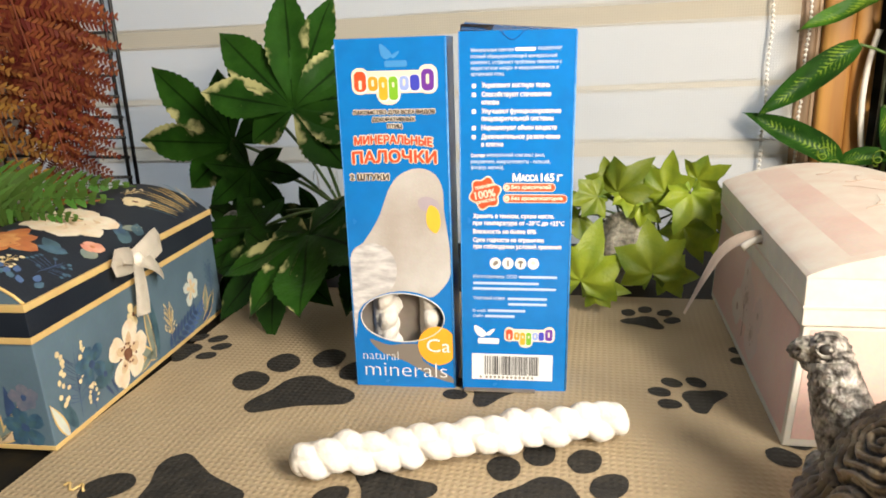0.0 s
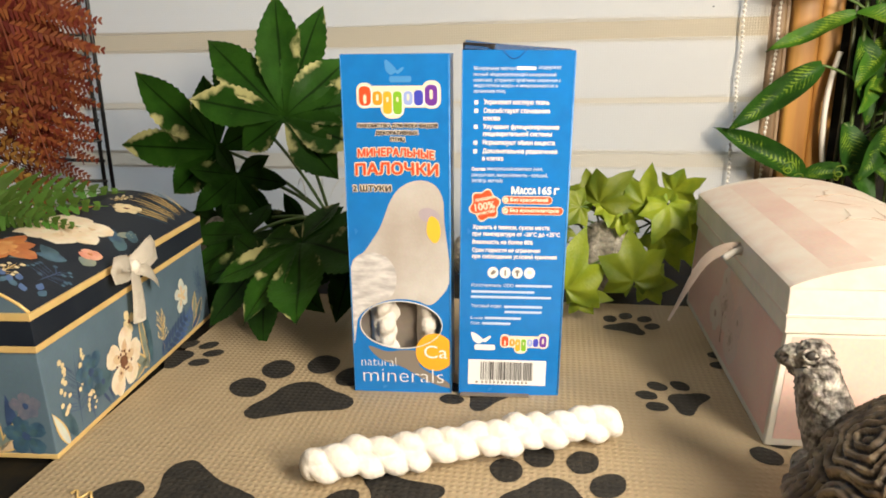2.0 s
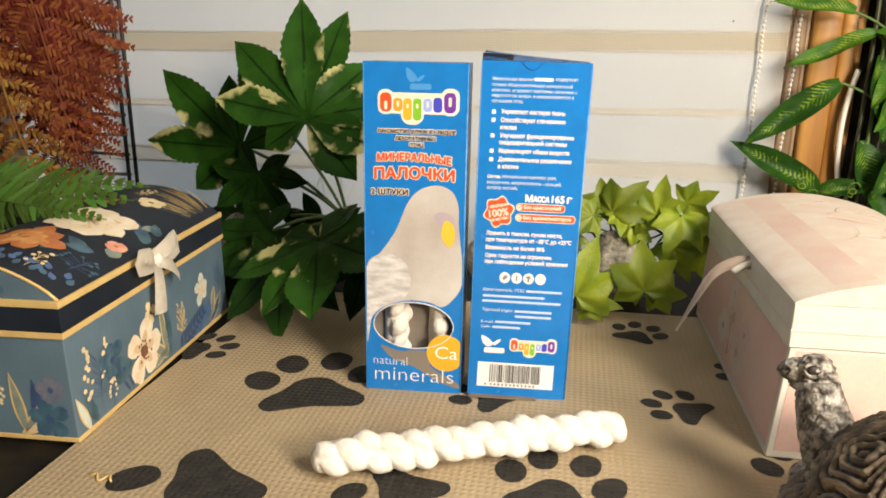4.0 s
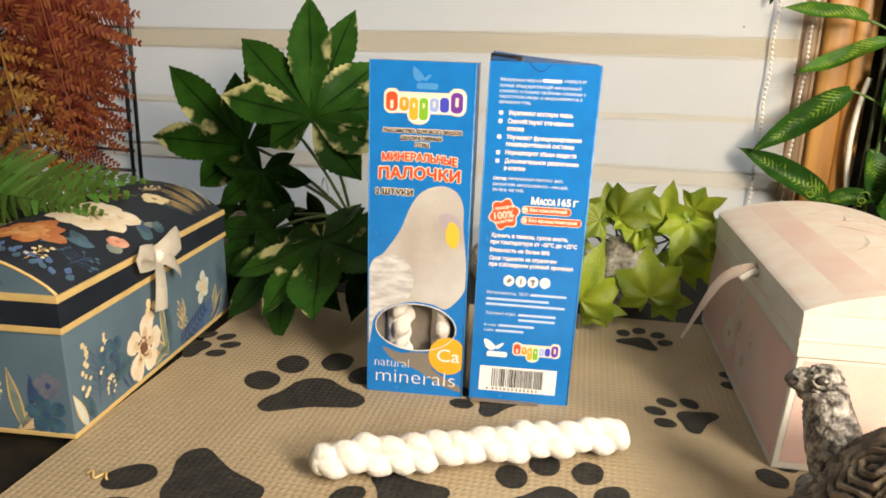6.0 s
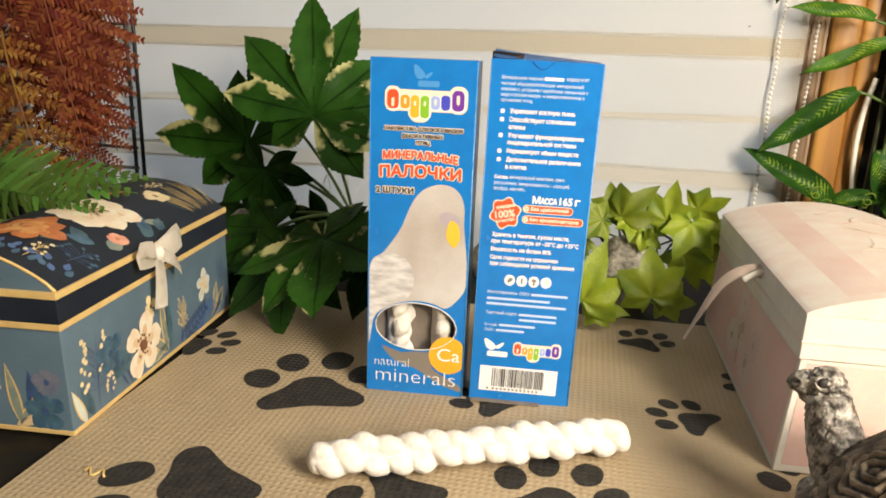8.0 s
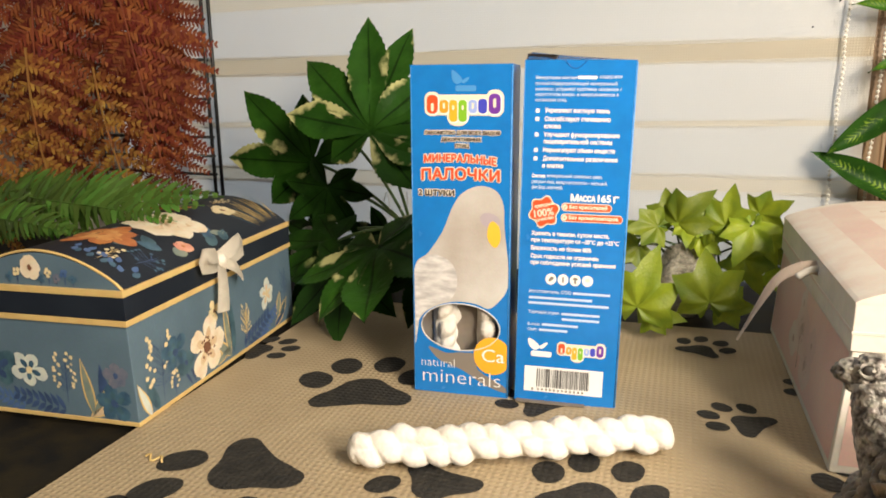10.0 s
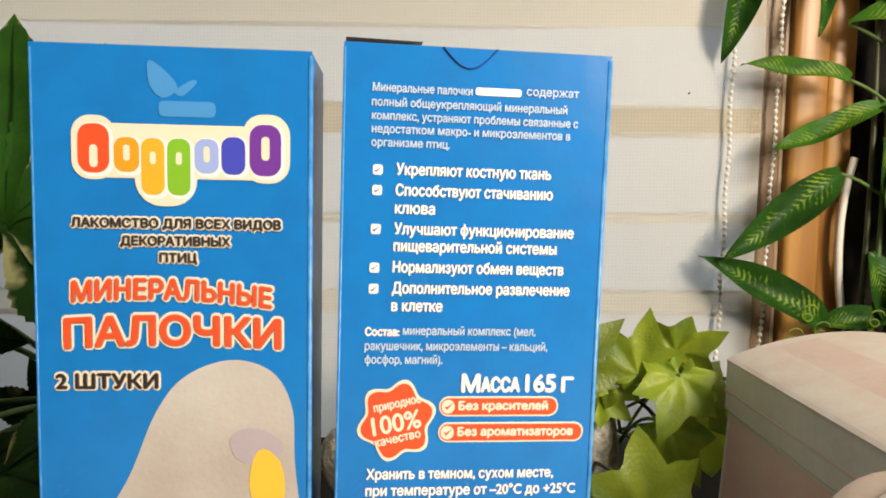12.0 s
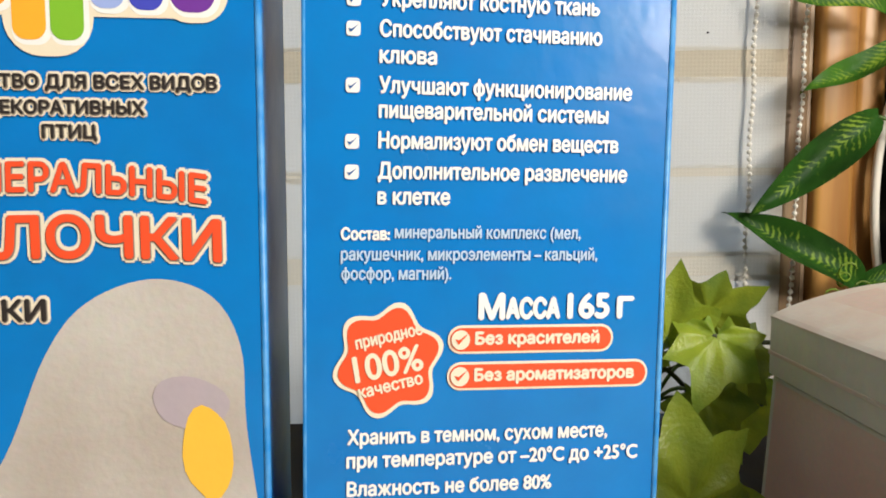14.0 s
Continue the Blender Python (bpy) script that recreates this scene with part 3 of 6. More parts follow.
def emblem(u, v, w, parent, layer=2):
    """The maker's wordmark as plain coloured shapes on a cream cloud."""
    k = w / 47
    for n, (dx, dz, rw, rh) in enumerate(((-0.5, 0.2, 46, 11.4), (18.2, 1.2, 10.4, 14.6), (-19, 0.8, 9.4, 13.4), (-3.6, -4.6, 13.4, 13.5))):
        ink("emblem_ground", [moved(ring_points(rw * k, rh * k, min(rw, rh) * k * 0.42), u + dx * k, v + dz * k)], "ink_cream", parent, layer + n * 0.1)
    cols = (("red", -19, 0.6, 6.2, 9.0), ("orange", -12, -0.6, 5.0, 6.4), ("amber", -6.4, -3.0, 4.6, 10.5), ("green", -0.8, -3.0, 4.6, 10.5),
            ("lilac", 5.2, -0.6, 4.8, 6.4), ("indigo", 11, -0.4, 4.8, 7.0), ("purple", 18, 0.9, 6.4, 9.6))
    for c, dx, dz, rw, rh in cols:
        rw, rh = rw * 1.08, rh * 1.14
        ink("emblem_shadow", [moved(ring_points((rw + 0.9) * k, (rh + 0.9) * k, rw * k * 0.42), u + (dx + 0.35) * k, v + (dz - 0.3) * k)], "ink_grey" if layer > 90 else "ink_white", parent, layer + 0.5)
        ink("emblem_shape", [moved(ring_points(rw * k, rh * k, rw * k * 0.4), u + dx * k, v + dz * k)], "ink_" + c, parent, layer + 1)
        hole = "ink_cream"
        if c in ("red", "orange", "amber", "green", "lilac", "purple"):
            hz = dz + (1.8 if c in ("amber", "green") else (-1.6 if c in ("red",) else 0.4))
            ink("emblem_gap", [moved(ring_points(rw * k * 0.26, rh * k * (0.22 if c in ("amber", "green") else 0.46), rw * k * 0.12), u + dx * k, v + hz * k)], hole, parent, layer + 1.5)


def carton_frame(bl, br, tl):
    """The pose of a carton from its lower front corners and upper left one."""
    bl, br, tl = Vector(bl), Vector(br), Vector(tl)
    ez = (tl - bl).normalized()
    ey = ez.cross(br - bl).normalized()
    ex = ey.cross(ez)
    m = Matrix((ex, ey, ez)).transposed().to_4x4()
    m.translation = bl
    return m


CW, CH, CD = 0.0568, 0.1905, 0.028


def carton(name, label, m, hole=None):
    root = thing(name, label, "package", m, "mineral stick cartons")

    t = 0.0005
    if hole:
        u, v, a, b = (q / 1000 for q in hole)
        n = 64
        bm = bmesh.new()
        inner, outer = [], []
        corners = [math.atan2(z - v, x - u) for x, z in ((CW, CH), (0, CH), (0, 0), (CW, 0))]
        angs = sorted([2 * math.pi * k / n - math.pi for k in range(n)] + corners)
        for ang in angs:
            c, s = math.cos(ang), math.sin(ang)
            d = min([((CW - u) / c) if c > 1e-9 else (-u / c if c < -1e-9 else 9), ((CH - v) / s) if s > 1e-9 else (-v / s if s < -1e-9 else 9)])
            k = 1 / math.sqrt((c / a) ** 2 + (s / b) ** 2)
            inner.append(bm.verts.new((u + c * k, 0, v + s * k)))
            outer.append(bm.verts.new((u + c * d, 0, v + s * d)))
        for i in range(len(angs)):
            j = (i + 1) % len(angs)
            bm.faces.new((inner[i], inner[j], outer[j], outer[i]))
        got = bmesh.ops.extrude_face_region(bm, geom=bm.faces[:])
        for q in got["geom"]:
            if isinstance(q, bmesh.types.BMVert):
                q.co.y += t
        bmesh.ops.remove_doubles(bm, verts=bm.verts[:], dist=1e-7)
        panel = part("front_panel", bm, "card_blue", root)
    else:
        panel = part("front_panel", box(0, CW, 0, t, 0, CH), "card_blue", root)
    e = 0.0008
    part("side_panel", box(0.0002, t + 0.0002, t, CD, 0, CH), "card_side" if hole else "card_blue", root)
    bm = box(CW - t - 0.0002, CW - 0.0002, t, CD, 0, CH)
    part("side_panel", bm, "card_side" if hole else "card_blue", root)
    part("back_panel", box(0.0002, CW - 0.0002, CD, CD + t, 0, CH), "card_raw" if hole else "card_blue", root)
    part("bottom_flap", box(t + e, CW - t - e, t + e, CD - e, 0.0006, 0.0006 + t), "card_raw", root)
    # paler blue tubes paint a highlight along the upright corners
    part("worn_edge", tube([(CW - 0.0003, 0.0003, 0.001), (CW - 0.0003, 0.0003, CH - 0.001)], 0.0006, 6), "card_glint", root, "pale blue corner with a painted highlight", True)
    part("worn_edge", tube([(0.0003, 0.0003, 0.001), (0.0003, 0.0003, CH - 0.001)], 0.0004, 6), "card_glint", root, "pale blue corner with a painted highlight", True)
    LAYOUT[panel] = front_layout if hole else back_layout
    return root, panel


# ---- carton seen from the front ----
front_carton, fc = carton("carton", "blue cardboard carton of mineral sticks with an oval cut-out", carton_frame((-0.083, 0.3885, 0.0004), (-0.025, 0.3925, 0.0), (-0.0805, 0.3925, 0.19)), (28.3, 41.9, 23.4, 14.3))
part("top_flap", box(0.0008, CW - 0.0008, 0.0008, CD, CH - 0.0012, CH - 0.0007), "card_blue", front_carton)
part("lining", box(0.0012, CW - 0.0012, 0.0115, 0.0120, 0.001, CH - 0.002), "card_raw", front_carton, "brown raw cardboard inside")
part("cut_rim", tube([(0.0283 + 0.0234 * math.cos(a), -0.0001, 0.0419 + 0.0143 * math.sin(a)) for a in (2 * math.pi * k / 64 for k in range(65))], 0.00035, 6), "card_white", front_carton, "pale cut cardboard edge", True)


def smooth_outline(pts, n=6):
    """A closed Catmull-Rom outline through a few corner points."""
    out = []
    k = len(pts)
    for i in range(k):
        p = [Vector(pts[(i + d) % k]) for d in (-1, 0, 1, 2)]
        for s in range(n):
            t = s / n
            q = 0.5 * (2 * p[1] + (p[2] - p[0]) * t + (2 * p[0] - 5 * p[1] + 4 * p[2] - p[3]) * t * t + (3 * p[1] - p[0] - 3 * p[2] + p[3]) * t ** 3)
            out.append((min(57.7, max(0.3, q[0])), q[1]))
    return out


def around_hole(outline):
    """Cuts the lower part of an outline off at the oval hole's upper rim."""
    u, v, a, b = 28.9, 40.4, 25.0, 14.9
    res = []
    for x, y in outline:
        d = math.hypot((x - u) / a, (y - v) / b)
        res.append((u + (x - u) / d, v + (y - v) / d) if d < 1 else (x, y))
    return res


# a large pale plain shape stands for the picture on the card
ink("pale_shape", [around_hole(smooth_outline([(41, 123.6), (50, 121), (54.5, 113), (55.2, 100), (57.6, 80), (57.6, 66), (52, 57), (46, 52.8), (39, 55), (29, 56), (18, 54), (8, 49), (3.0, 43), (0.3, 34), (0.3, 74), (9, 84), (18, 97), (24.5, 112), (31, 120)]))], "print_pale", fc, 1, "plain pale grey printed shape")
ink("pale_shape", [around_hole(smooth_outline([(0.3, 74), (10, 83), (22, 80), (27, 70), (24, 58), (14, 54.0), (6, 48.5), (3.2, 44), (0.4, 28), (0.4, 50)]))], "print_wing", fc, 1.3, "mottled grey printed shape")
ink("mauve_shape", [egg(46.5, 104.5, 6.0, 4.2, -12, 20, 0.1, 3)], "ink_mauve", fc, 2, "plain mauve printed patch")
ink("amber_shape", [egg(49.0, 96.5, 3.9, 7.2, 6, 20, 0.1, 4)], "ink_yellow", fc, 2.2, "plain amber printed patch")
ink("bottom_shade", [smooth_outline([(9, 27), (20, 24), (30, 25), (40, 24), (40, 15), (56, 6), (57.5, 2), (44, 6), (30, 14), (16, 19)])], "ink_grey", fc, 0.7, "dark brown printed patch")
circle = [(min(57.7, x), y) for x, y in egg(48.9, 24.2, 11.5, 11.5, 0, 48, 0)]
ink("orange_disc", [circle], "ink_amber", fc, 1.6, "orange printed disc")
THIN = -0.018
lettering("Ca", 42.5, 56.3, 23.6, 10.4, "ink_white", fc, 3)
lettering("natural", 4.3, 25.4, 17.0, 7.2, "ink_white", fc, 3, thin=THIN)
lettering("minerals", 5.1, 54.0, 8.4, 11.6, "ink_white", fc, 3, thin=THIN)
emblem(31.0, 167.3, 46, fc)
ink("logo_wing", [smooth_outline([(24, 186), (28, 183.5), (30, 180.5), (27, 178.5), (24.2, 181)]), smooth_outline([(29.5, 180), (33, 182.2), (34, 181.6), (31, 179)])], "ink_light_blue", fc, 1.5, "pale blue printed mark")
ink("logo_bar", [bar(26.0, 38.0, 176.3, 3.2)], "ink_light_blue", fc, 1.4, "pale blue printed mark")
outlined("ЛАКОМСТВО ДЛЯ ВСЕХ ВИДОВ", 7.6, 51.9, 152.5, 2.3, "ink_black", fc, 0.06, 0.42)
outlined("ДЕКОРАТИВНЫХ", 17.8, 41.0, 148.8, 2.3, "ink_black", fc, 0.06, 0.42)
outlined("ПТИЦ", 26.0, 33.8, 145.3, 2.3, "ink_black", fc, 0.06, 0.42)
outlined("МИНЕРАЛЬНЫЕ", 7.4, 49.9, 137.6, 4.2, "ink_red", fc, 0.16, 0.55, 1.2, -1.5)
outlined("ПАЛОЧКИ", 5.8, 51.8, 129.3, 6.2, "ink_red", fc, 0.24, 0.62, 0.8)
outlined("2 ШТУКИ", 3.7, 25.2, 119.2, 3.1, "ink_black", fc, 0.12, 0.5)

# ---- carton seen from the back ----
back_carton, bc = carton("carton", "blue cardboard carton showing its printed back with a barcode", carton_frame((-0.0218, 0.3905, 0.0012), (0.0352, 0.3965, 0.0), (-0.0168, 0.3935, 0.191)))
bm = bmesh.new()
top = [(0.001, 0.002, 0.0005), (0.056, 0.001, -0.0015), (0.057, 0.020, 0.0005), (0.020, 0.024, 0.003), (0.001, 0.026, 0.005)]
bm.faces.new([bm.verts.new((x, y, CH + z)) for x, y, z in top])
bmesh.ops.solidify(bm, geom=bm.faces[:], thickness=0.0005)
part("top_flap", bm, "card_blue", back_carton, "slightly lifted tuck flap")
bm = bmesh.new()
bm.faces.new([bm.verts.new(q) for q in ((0.000, 0.006, CH - 0.002), (0.016, 0.003, CH + 0.0005), (0.017, 0.010, CH + 0.0028), (0.000, 0.014, CH + 0.0038))])
bmesh.ops.solidify(bm, geom=bm.faces[:], thickness=0.0005)
# black material paints the shade on this flap
part("dust_flap", bm, "ink_black", back_carton, "open side flap with its shade painted black")
bm = tube([(0.0205 + 0.0115 * (k / 12), -0.0002, CH - 0.0042 * math.sin(math.pi * k / 12)) for k in range(13)], 0.00022, 5)
part("thumb_cut", bm, "ink_deep_blue", bc, "half-round thumb cut")
part("bottom_lip", box(0.001, 0.040, -0.0035, 0.001, 0.0002, 0.0008), "card_raw", back_carton, "raw cardboard lip at the base")

lettering("Минеральные палочки", 4.2, 26.5, 179.4, 2.3, "ink_pale", bc, 2, 0.06)
ink("text_bar", [bar(27.2, 37.8, 179.7, 1.7)], "ink_white", bc, 2)
lettering("содержат", 39.0, 51.2, 180.0, 2.3, "ink_pale", bc, 2, 0.06)
for body, u0, u1, v in (("полный общеукрепляющий минеральный", 4.1, 48.6, 176.3), ("комплекс, устраняют проблемы связанные с", 4.2, 51.3, 173.4),
                        ("недостатком макро- и микроэлементов в", 4.3, 49.6, 170.6), ("организме птиц.", 4.3, 21.8, 167.7)):
    lettering(body, u0, u1, v, 2.3, "ink_pale", bc, 2, 0.06)
for body, u0, u1, v in (("Укрепляют костную ткань", 10.1, 45.5, 162.0), ("Способствуют стачиванию", 10.1, 46.1, 157.5), ("клюва", 10.1, 19.0, 153.6),
                        ("Улучшают функционирование", 10.1, 51.5, 149.1), ("пищеварительной системы", 10.1, 47.6, 145.4), ("Нормализуют обмен веществ", 10.1, 49.5, 140.8),
                        ("Дополнительное развлечение", 10.1, 51.2, 136.2), ("в клетке", 10.1, 21.6, 132.3)):
    lettering(body, u0, u1, v, 3.1, "ink_white", bc, 2, 0.10)
for v in (162.0, 157.6, 149.2, 140.8, 136.2):
    ink("check_box", [moved(ring_points(2.2, 2.2, 0.5, 3), 5.9, v)], "ink_white", bc, 2, "white tick box")
    ink("tick", [[(5.1, v + 0.1), (5.5, v - 0.6), (6.8, v + 0.7), (5.55, v - 0.15)]], "ink_deep_blue", bc, 3)
lettering("Состав:", 4.4, 12.0, 126.6, 2.3, "ink_white", bc, 2, 0.10)
for body, u0, u1, v in (("минеральный комплекс (мел,", 12.9, 43.6, 126.9), ("ракушечник, микроэлементы – кальций,", 4.4, 46.6, 123.5), ("фосфор, магний).", 4.5, 22.1, 120.5)):
    lettering(body, u0, u1, v, 2.4, "ink_pale", bc, 2, 0.06)
lettering("М", 27.0, 31.0, 115.5, 3.9, "ink_white", bc, 2, 0.22)
lettering("АССА", 31.5, 40.4, 115.2, 3.2, "ink_white", bc, 2, 0.22)
lettering("165", 42.0, 48.9, 115.5, 3.8, "ink_white", bc, 2, 0.22)
lettering("Г", 50.6, 53.2, 115.2, 3.2, "ink_white", bc, 2, 0.22)
star = [((8.3 + 0.95 * math.cos(6 * (a - 0.3))) * math.cos(a), (8.3 + 0.95 * math.cos(6 * (a - 0.3))) * math.sin(a)) for a in (2 * math.pi * k / 72 for k in range(72))]
ink("seal_rim", [moved(star, 12.2, 107.2)], "ink_cream", bc, 2, "cream rim of the round seal")
ink("seal", [moved([(x * 0.91, y * 0.91) for x, y in star], 12.2, 107.2)], "ink_red", bc, 3, "orange red printed seal")
lettering("природное", 6.8, 17.6, 110.9, 2.4, "ink_cream", bc, 4, 0.08, 0.0, 12)
lettering("100%", 6.6, 17.6, 106.8, 4.0, "ink_cream", bc, 4, 0.13, 0.0, 10)
lettering("качество", 7.4, 17.8, 103.2, 2.4, "ink_cream", bc, 4, 0.08, 0.0, 12)
for body, u1, v in (("Без красителей", 49.9, 110.3), ("Без ароматизаторов", 56.2, 104.5)):
    w = u1 - 21.8
    ink("pill_rim", [moved(ring_points(w, 4.5, 2.2), 21.8 + w / 2, v)], "ink_cream", bc, 2)
    ink("pill", [moved(ring_points(w - 0.8, 3.7, 1.8), 21.8 + w / 2, v)], "ink_red", bc, 3, "orange red rounded label")
    ink("tick_disc", [egg(23.9, v, 1.55, 1.55, 0, 20, 0)], "ink_cream", bc, 4)
    ink("tick", [[(23.0, v + 0.2), (23.6, v - 0.7), (25.2, v + 1.1), (23.65, v - 0.05)]], "ink_red", bc, 5)
    lettering(body, 26.4, u1 - 2.6, v, 2.4, "ink_cream", bc, 4, 0.13)
for body, u0, u1, v in (("Хранить в темном, сухом месте,", 5.8, 49.4, 95.0), ("при температуре от –20°C до +25°C", 5.7, 54.9, 91.3), ("Влажность не более 80%", 5.8, 39.9, 86.8),
                        ("Срок годности не ограничен", 5.8, 44.1, 82.3), ("при соблюдении условий хранения", 5.9, 53.7, 78.8)):
    lettering(body, u0, u1, v, 2.9, "ink_white", bc, 2, 0.10)
for k in range(4):
    u = 18.0 + 6.95 * k
    ink("icon_disc", [egg(u, 70.0, 3.1, 3.1, 0, 28, 0)], "ink_white", bc, 2, "white round pictogram")
for u, o in ((18.0, egg(18.0, 70.0, 1.7, 1.2, 30, 14, 0.5, 1)), (24.95, ring_points(1.0, 3.4, 0.4)), (31.9, [(30.2, 70.2), (31, 71.6), (32.8, 71.6), (33.6, 70.2)]), (38.85, egg(38.85, 70.4, 1.3, 1.0, 0, 12, 0))):
    ink("icon_mark", [o if u != 24.95 else moved(o, u, 70)], "ink_grey" if u != 38.85 else "ink_cream", bc, 3)
ink("icon_mark", [bar(31.7, 32.1, 69.2, 2.4)], "ink_grey", bc, 3)
lettering("Изготовитель: ООО", 5.9, 30.0, 62.6, 2.3, "ink_pale", bc, 2, 0.06)
for u0, u1, v in ((31.0, 52.0, 62.7), (5.8, 42.1, 59.1), (5.6, 51.7, 56.1), (25.0, 46.9, 50.7), (25.4, 46.8, 47.7), (14.0, 35.0, 44.0), (12.5, 29.1, 40.9)):
    ink("text_bar", [bar(u0, u1, v, 1.35)], "ink_pale", bc, 2, "plain pale blue printed bar")
lettering("Торговый отдел:", 5.9, 23.8, 50.8, 2.2, "ink_pale", bc, 2, 0.06)
lettering("E-mail:", 5.8, 13.0, 43.8, 1.9, "ink_pale", bc, 2, 0.06)
lettering("Сайт:", 5.8, 11.6, 40.8, 1.9, "ink_pale", bc, 2, 0.06)
ink("logo_wing", [smooth_outline([(6.5, 35.5), (10.5, 34), (13.5, 31), (11, 29), (7.6, 31)], 6), smooth_outline([(13, 31), (17, 33.6), (18, 33), (15, 30)], 5)], "ink_white", bc, 2, "white printed mark")
ink("logo_bar", [bar(8.5, 20.6, 26.9, 3.2)], "ink_white", bc, 2, "white printed mark")
emblem(37.6, 30.4, 28, bc)
ink("barcode_label", [[(5.2, 4.8), (50.8, 4.8), (50.8, 19.6), (5.2, 19.6)]], "ink_white", bc, 2, "white barcode panel")
rnd = random.Random(5)
u = 12.5
while u < 43:
    w = rnd.choice((0.3, 0.3, 0.6, 0.9))
    ink("barcode_stripe", [[(u, 7.6), (u + w, 7.6), (u + w, 18.4), (u, 18.4)]], "ink_black", bc, 3)
    u += w + rnd.choice((0.35, 0.35, 0.7))
for u in (9.6, *(13.0 + 2.35 * q for q in range(12))):
    ink("text_bar", [bar(u, u + 1.35, 6.2, 1.3)], "ink_grey", bc, 3)


# ---- mineral sticks ----
def stick(length, radius, seed, lumps=13):
    """A braided chalky stick along x: one closed skin over three strands of plump, slanting, closely packed lumps."""
    rnd = random.Random(seed)
    lump = []
    step = (length - 1.0 * radius) / (lumps + 0.5)
    for i in range(lumps + 1):
        for row, ang in enumerate((105, 190, 325)):
            x = -length / 2 + 0.5 * radius + step * (i + (0, 0.5, 0.25)[row]) + rnd.uniform(-0.12, 0.12) * step
            a = radians(ang + rnd.uniform(-15, 15))
            k = rnd.uniform(0.90, 1.12)
            lump.append((x, math.cos(a), math.sin(a), step * 0.68 * k, radius * rnd.uniform(0.98, 1.14), rnd.uniform(0.15, 0.40)))
    nx, na = 300, 96
    bm = bmesh.new()
    rings = []
    for i in range(nx + 1):
        x = -length / 2 + length * i / nx
        end = max(0.0, abs(x) - (length / 2 - 0.62 * radius)) / (0.62 * radius)
        e = max(0.03, 1 - end ** 2.6) ** 0.5
        ring = []
        for j in range(na):
            t = 2 * math.pi * j / na
            dy, dz = math.cos(t), math.sin(t)
            total = (0.70 * radius) ** 18
            for cx, cy, cz, rx, rr, sl in lump:
                side = cy * dz - cz * dy
                front = cy * dy + cz * dz
                dx = (x - cx - sl * side * radius) / rx
                if front < 0.1 or abs(dx) > 1:
                    continue
                dome = (1 - dx * dx) * (1 - min(1.0, side * side / 0.62))
                if dome > 0:
                    total += (rr * (0.30 + 0.70 * math.sqrt(dome))) ** 18
            q = Vector((x * 150 + seed, dy * 1.6, dz * 1.6))
            best = total ** (1 / 18) * e
            best *= 1 + 0.035 * noise.noise(q) + 0.020 * noise.noise(q * 3.1) + 0.010 * noise.noise(q * 9)
            ring.append(bm.verts.new((x, best * dy * 0.98, max(0.0, best * dz + radius * 0.93))))
        rings.append(ring)
    for a, b in zip(rings, rings[1:]):
        for j in range(na):
            bm.faces.new((a[j], a[(j + 1) % na], b[(j + 1) % na], b[j]))
    bm.faces.new(rings[0][::-1])
    bm.faces.new(rings[-1])
    return bm


ob = as_object("mineral_stick", stick(0.1600, 0.0106, 2), "chalk", True)
ob.matrix_world = pose(-0.0085, 0.3265, 0.0003, 0, 0, 21.9)
tagged(ob, "white chalky braided mineral stick lying on the mat", "mineral stick", "mineral sticks")
for u in (0.0160, 0.0430):
    ob = as_object("mineral_stick", stick(0.150, 0.0106, int(u * 1000)), "chalk", True)
    ob.matrix_world = carton_frame((-0.083, 0.3885, 0.0004), (-0.025, 0.3925, 0.0), (-0.0805, 0.3925, 0.19)) @ Matrix.Translation((u, 0.0235, 0.0785)) @ pose(0, 0, 0, 90, -90, 0)
    tagged(ob, "white chalky braided mineral stick standing inside the carton", "mineral stick", "mineral sticks")


# ---- gift chests ----
def arch_lid(x0, x1, y0, y1, z_edge, z_peak, thick=0.002, n=64):
    """A vaulted lid, its arc across x."""
    bm = bmesh.new()
    up, lo = [], []
    for i in range(n + 1):
        f = i / n
        x = x0 + (x1 - x0) * f
        z = z_edge + (z_peak - z_edge) * math.sin(math.pi * f) ** 0.8
        up.append((x, z))
    rows = [[bm.verts.new((x, y, z)) for x, z in up] for y in (y0, y1)]
    low = [[bm.verts.new((x, y, z_edge - 0.001)) for x, z in (up[0], up[-1])] for y in (y0, y1)]
    for i in range(n):
        bm.faces.new((rows[0][i], rows[0][i + 1], rows[1][i + 1], rows[1][i]))
    for s in (0, 1):
        bm.faces.new(rows[s] + [low[s][1], low[s][0]])
    bm.faces.new((low[0][0], low[0][1], low[1][1], low[1][0]))
    bm.faces.new((rows[0][0], rows[1][0], low[1][0], low[0][0]))
    bm.faces.new((rows[0][-1], low[0][1], low[1][1], rows[1][-1]))
    return bm


def face_print(name, outline, material, parent, place, label=""):
    """A thin print; place maps (u, v) to the chest's local frame, so that it follows a curved face."""
    bm = bmesh.new()
    n = len(outline)
    cu, cv = sum(q[0] for q in outline) / n, sum(q[1] for q in outline) / n
    mid = bm.verts.new(place(cu, cv))
    half = [bm.verts.new(place((u + cu) / 2, (v + cv) / 2)) for u, v in outline]
    rim = [bm.verts.new(place(u, v)) for u, v in outline]
    for k in range(n):
        w = (k + 1) % n
        bm.faces.new((mid, half[k], half[w]))
        bm.faces.new((half[k], rim[k], rim[w], half[w]))
    return part(name, bm, material, parent, label)


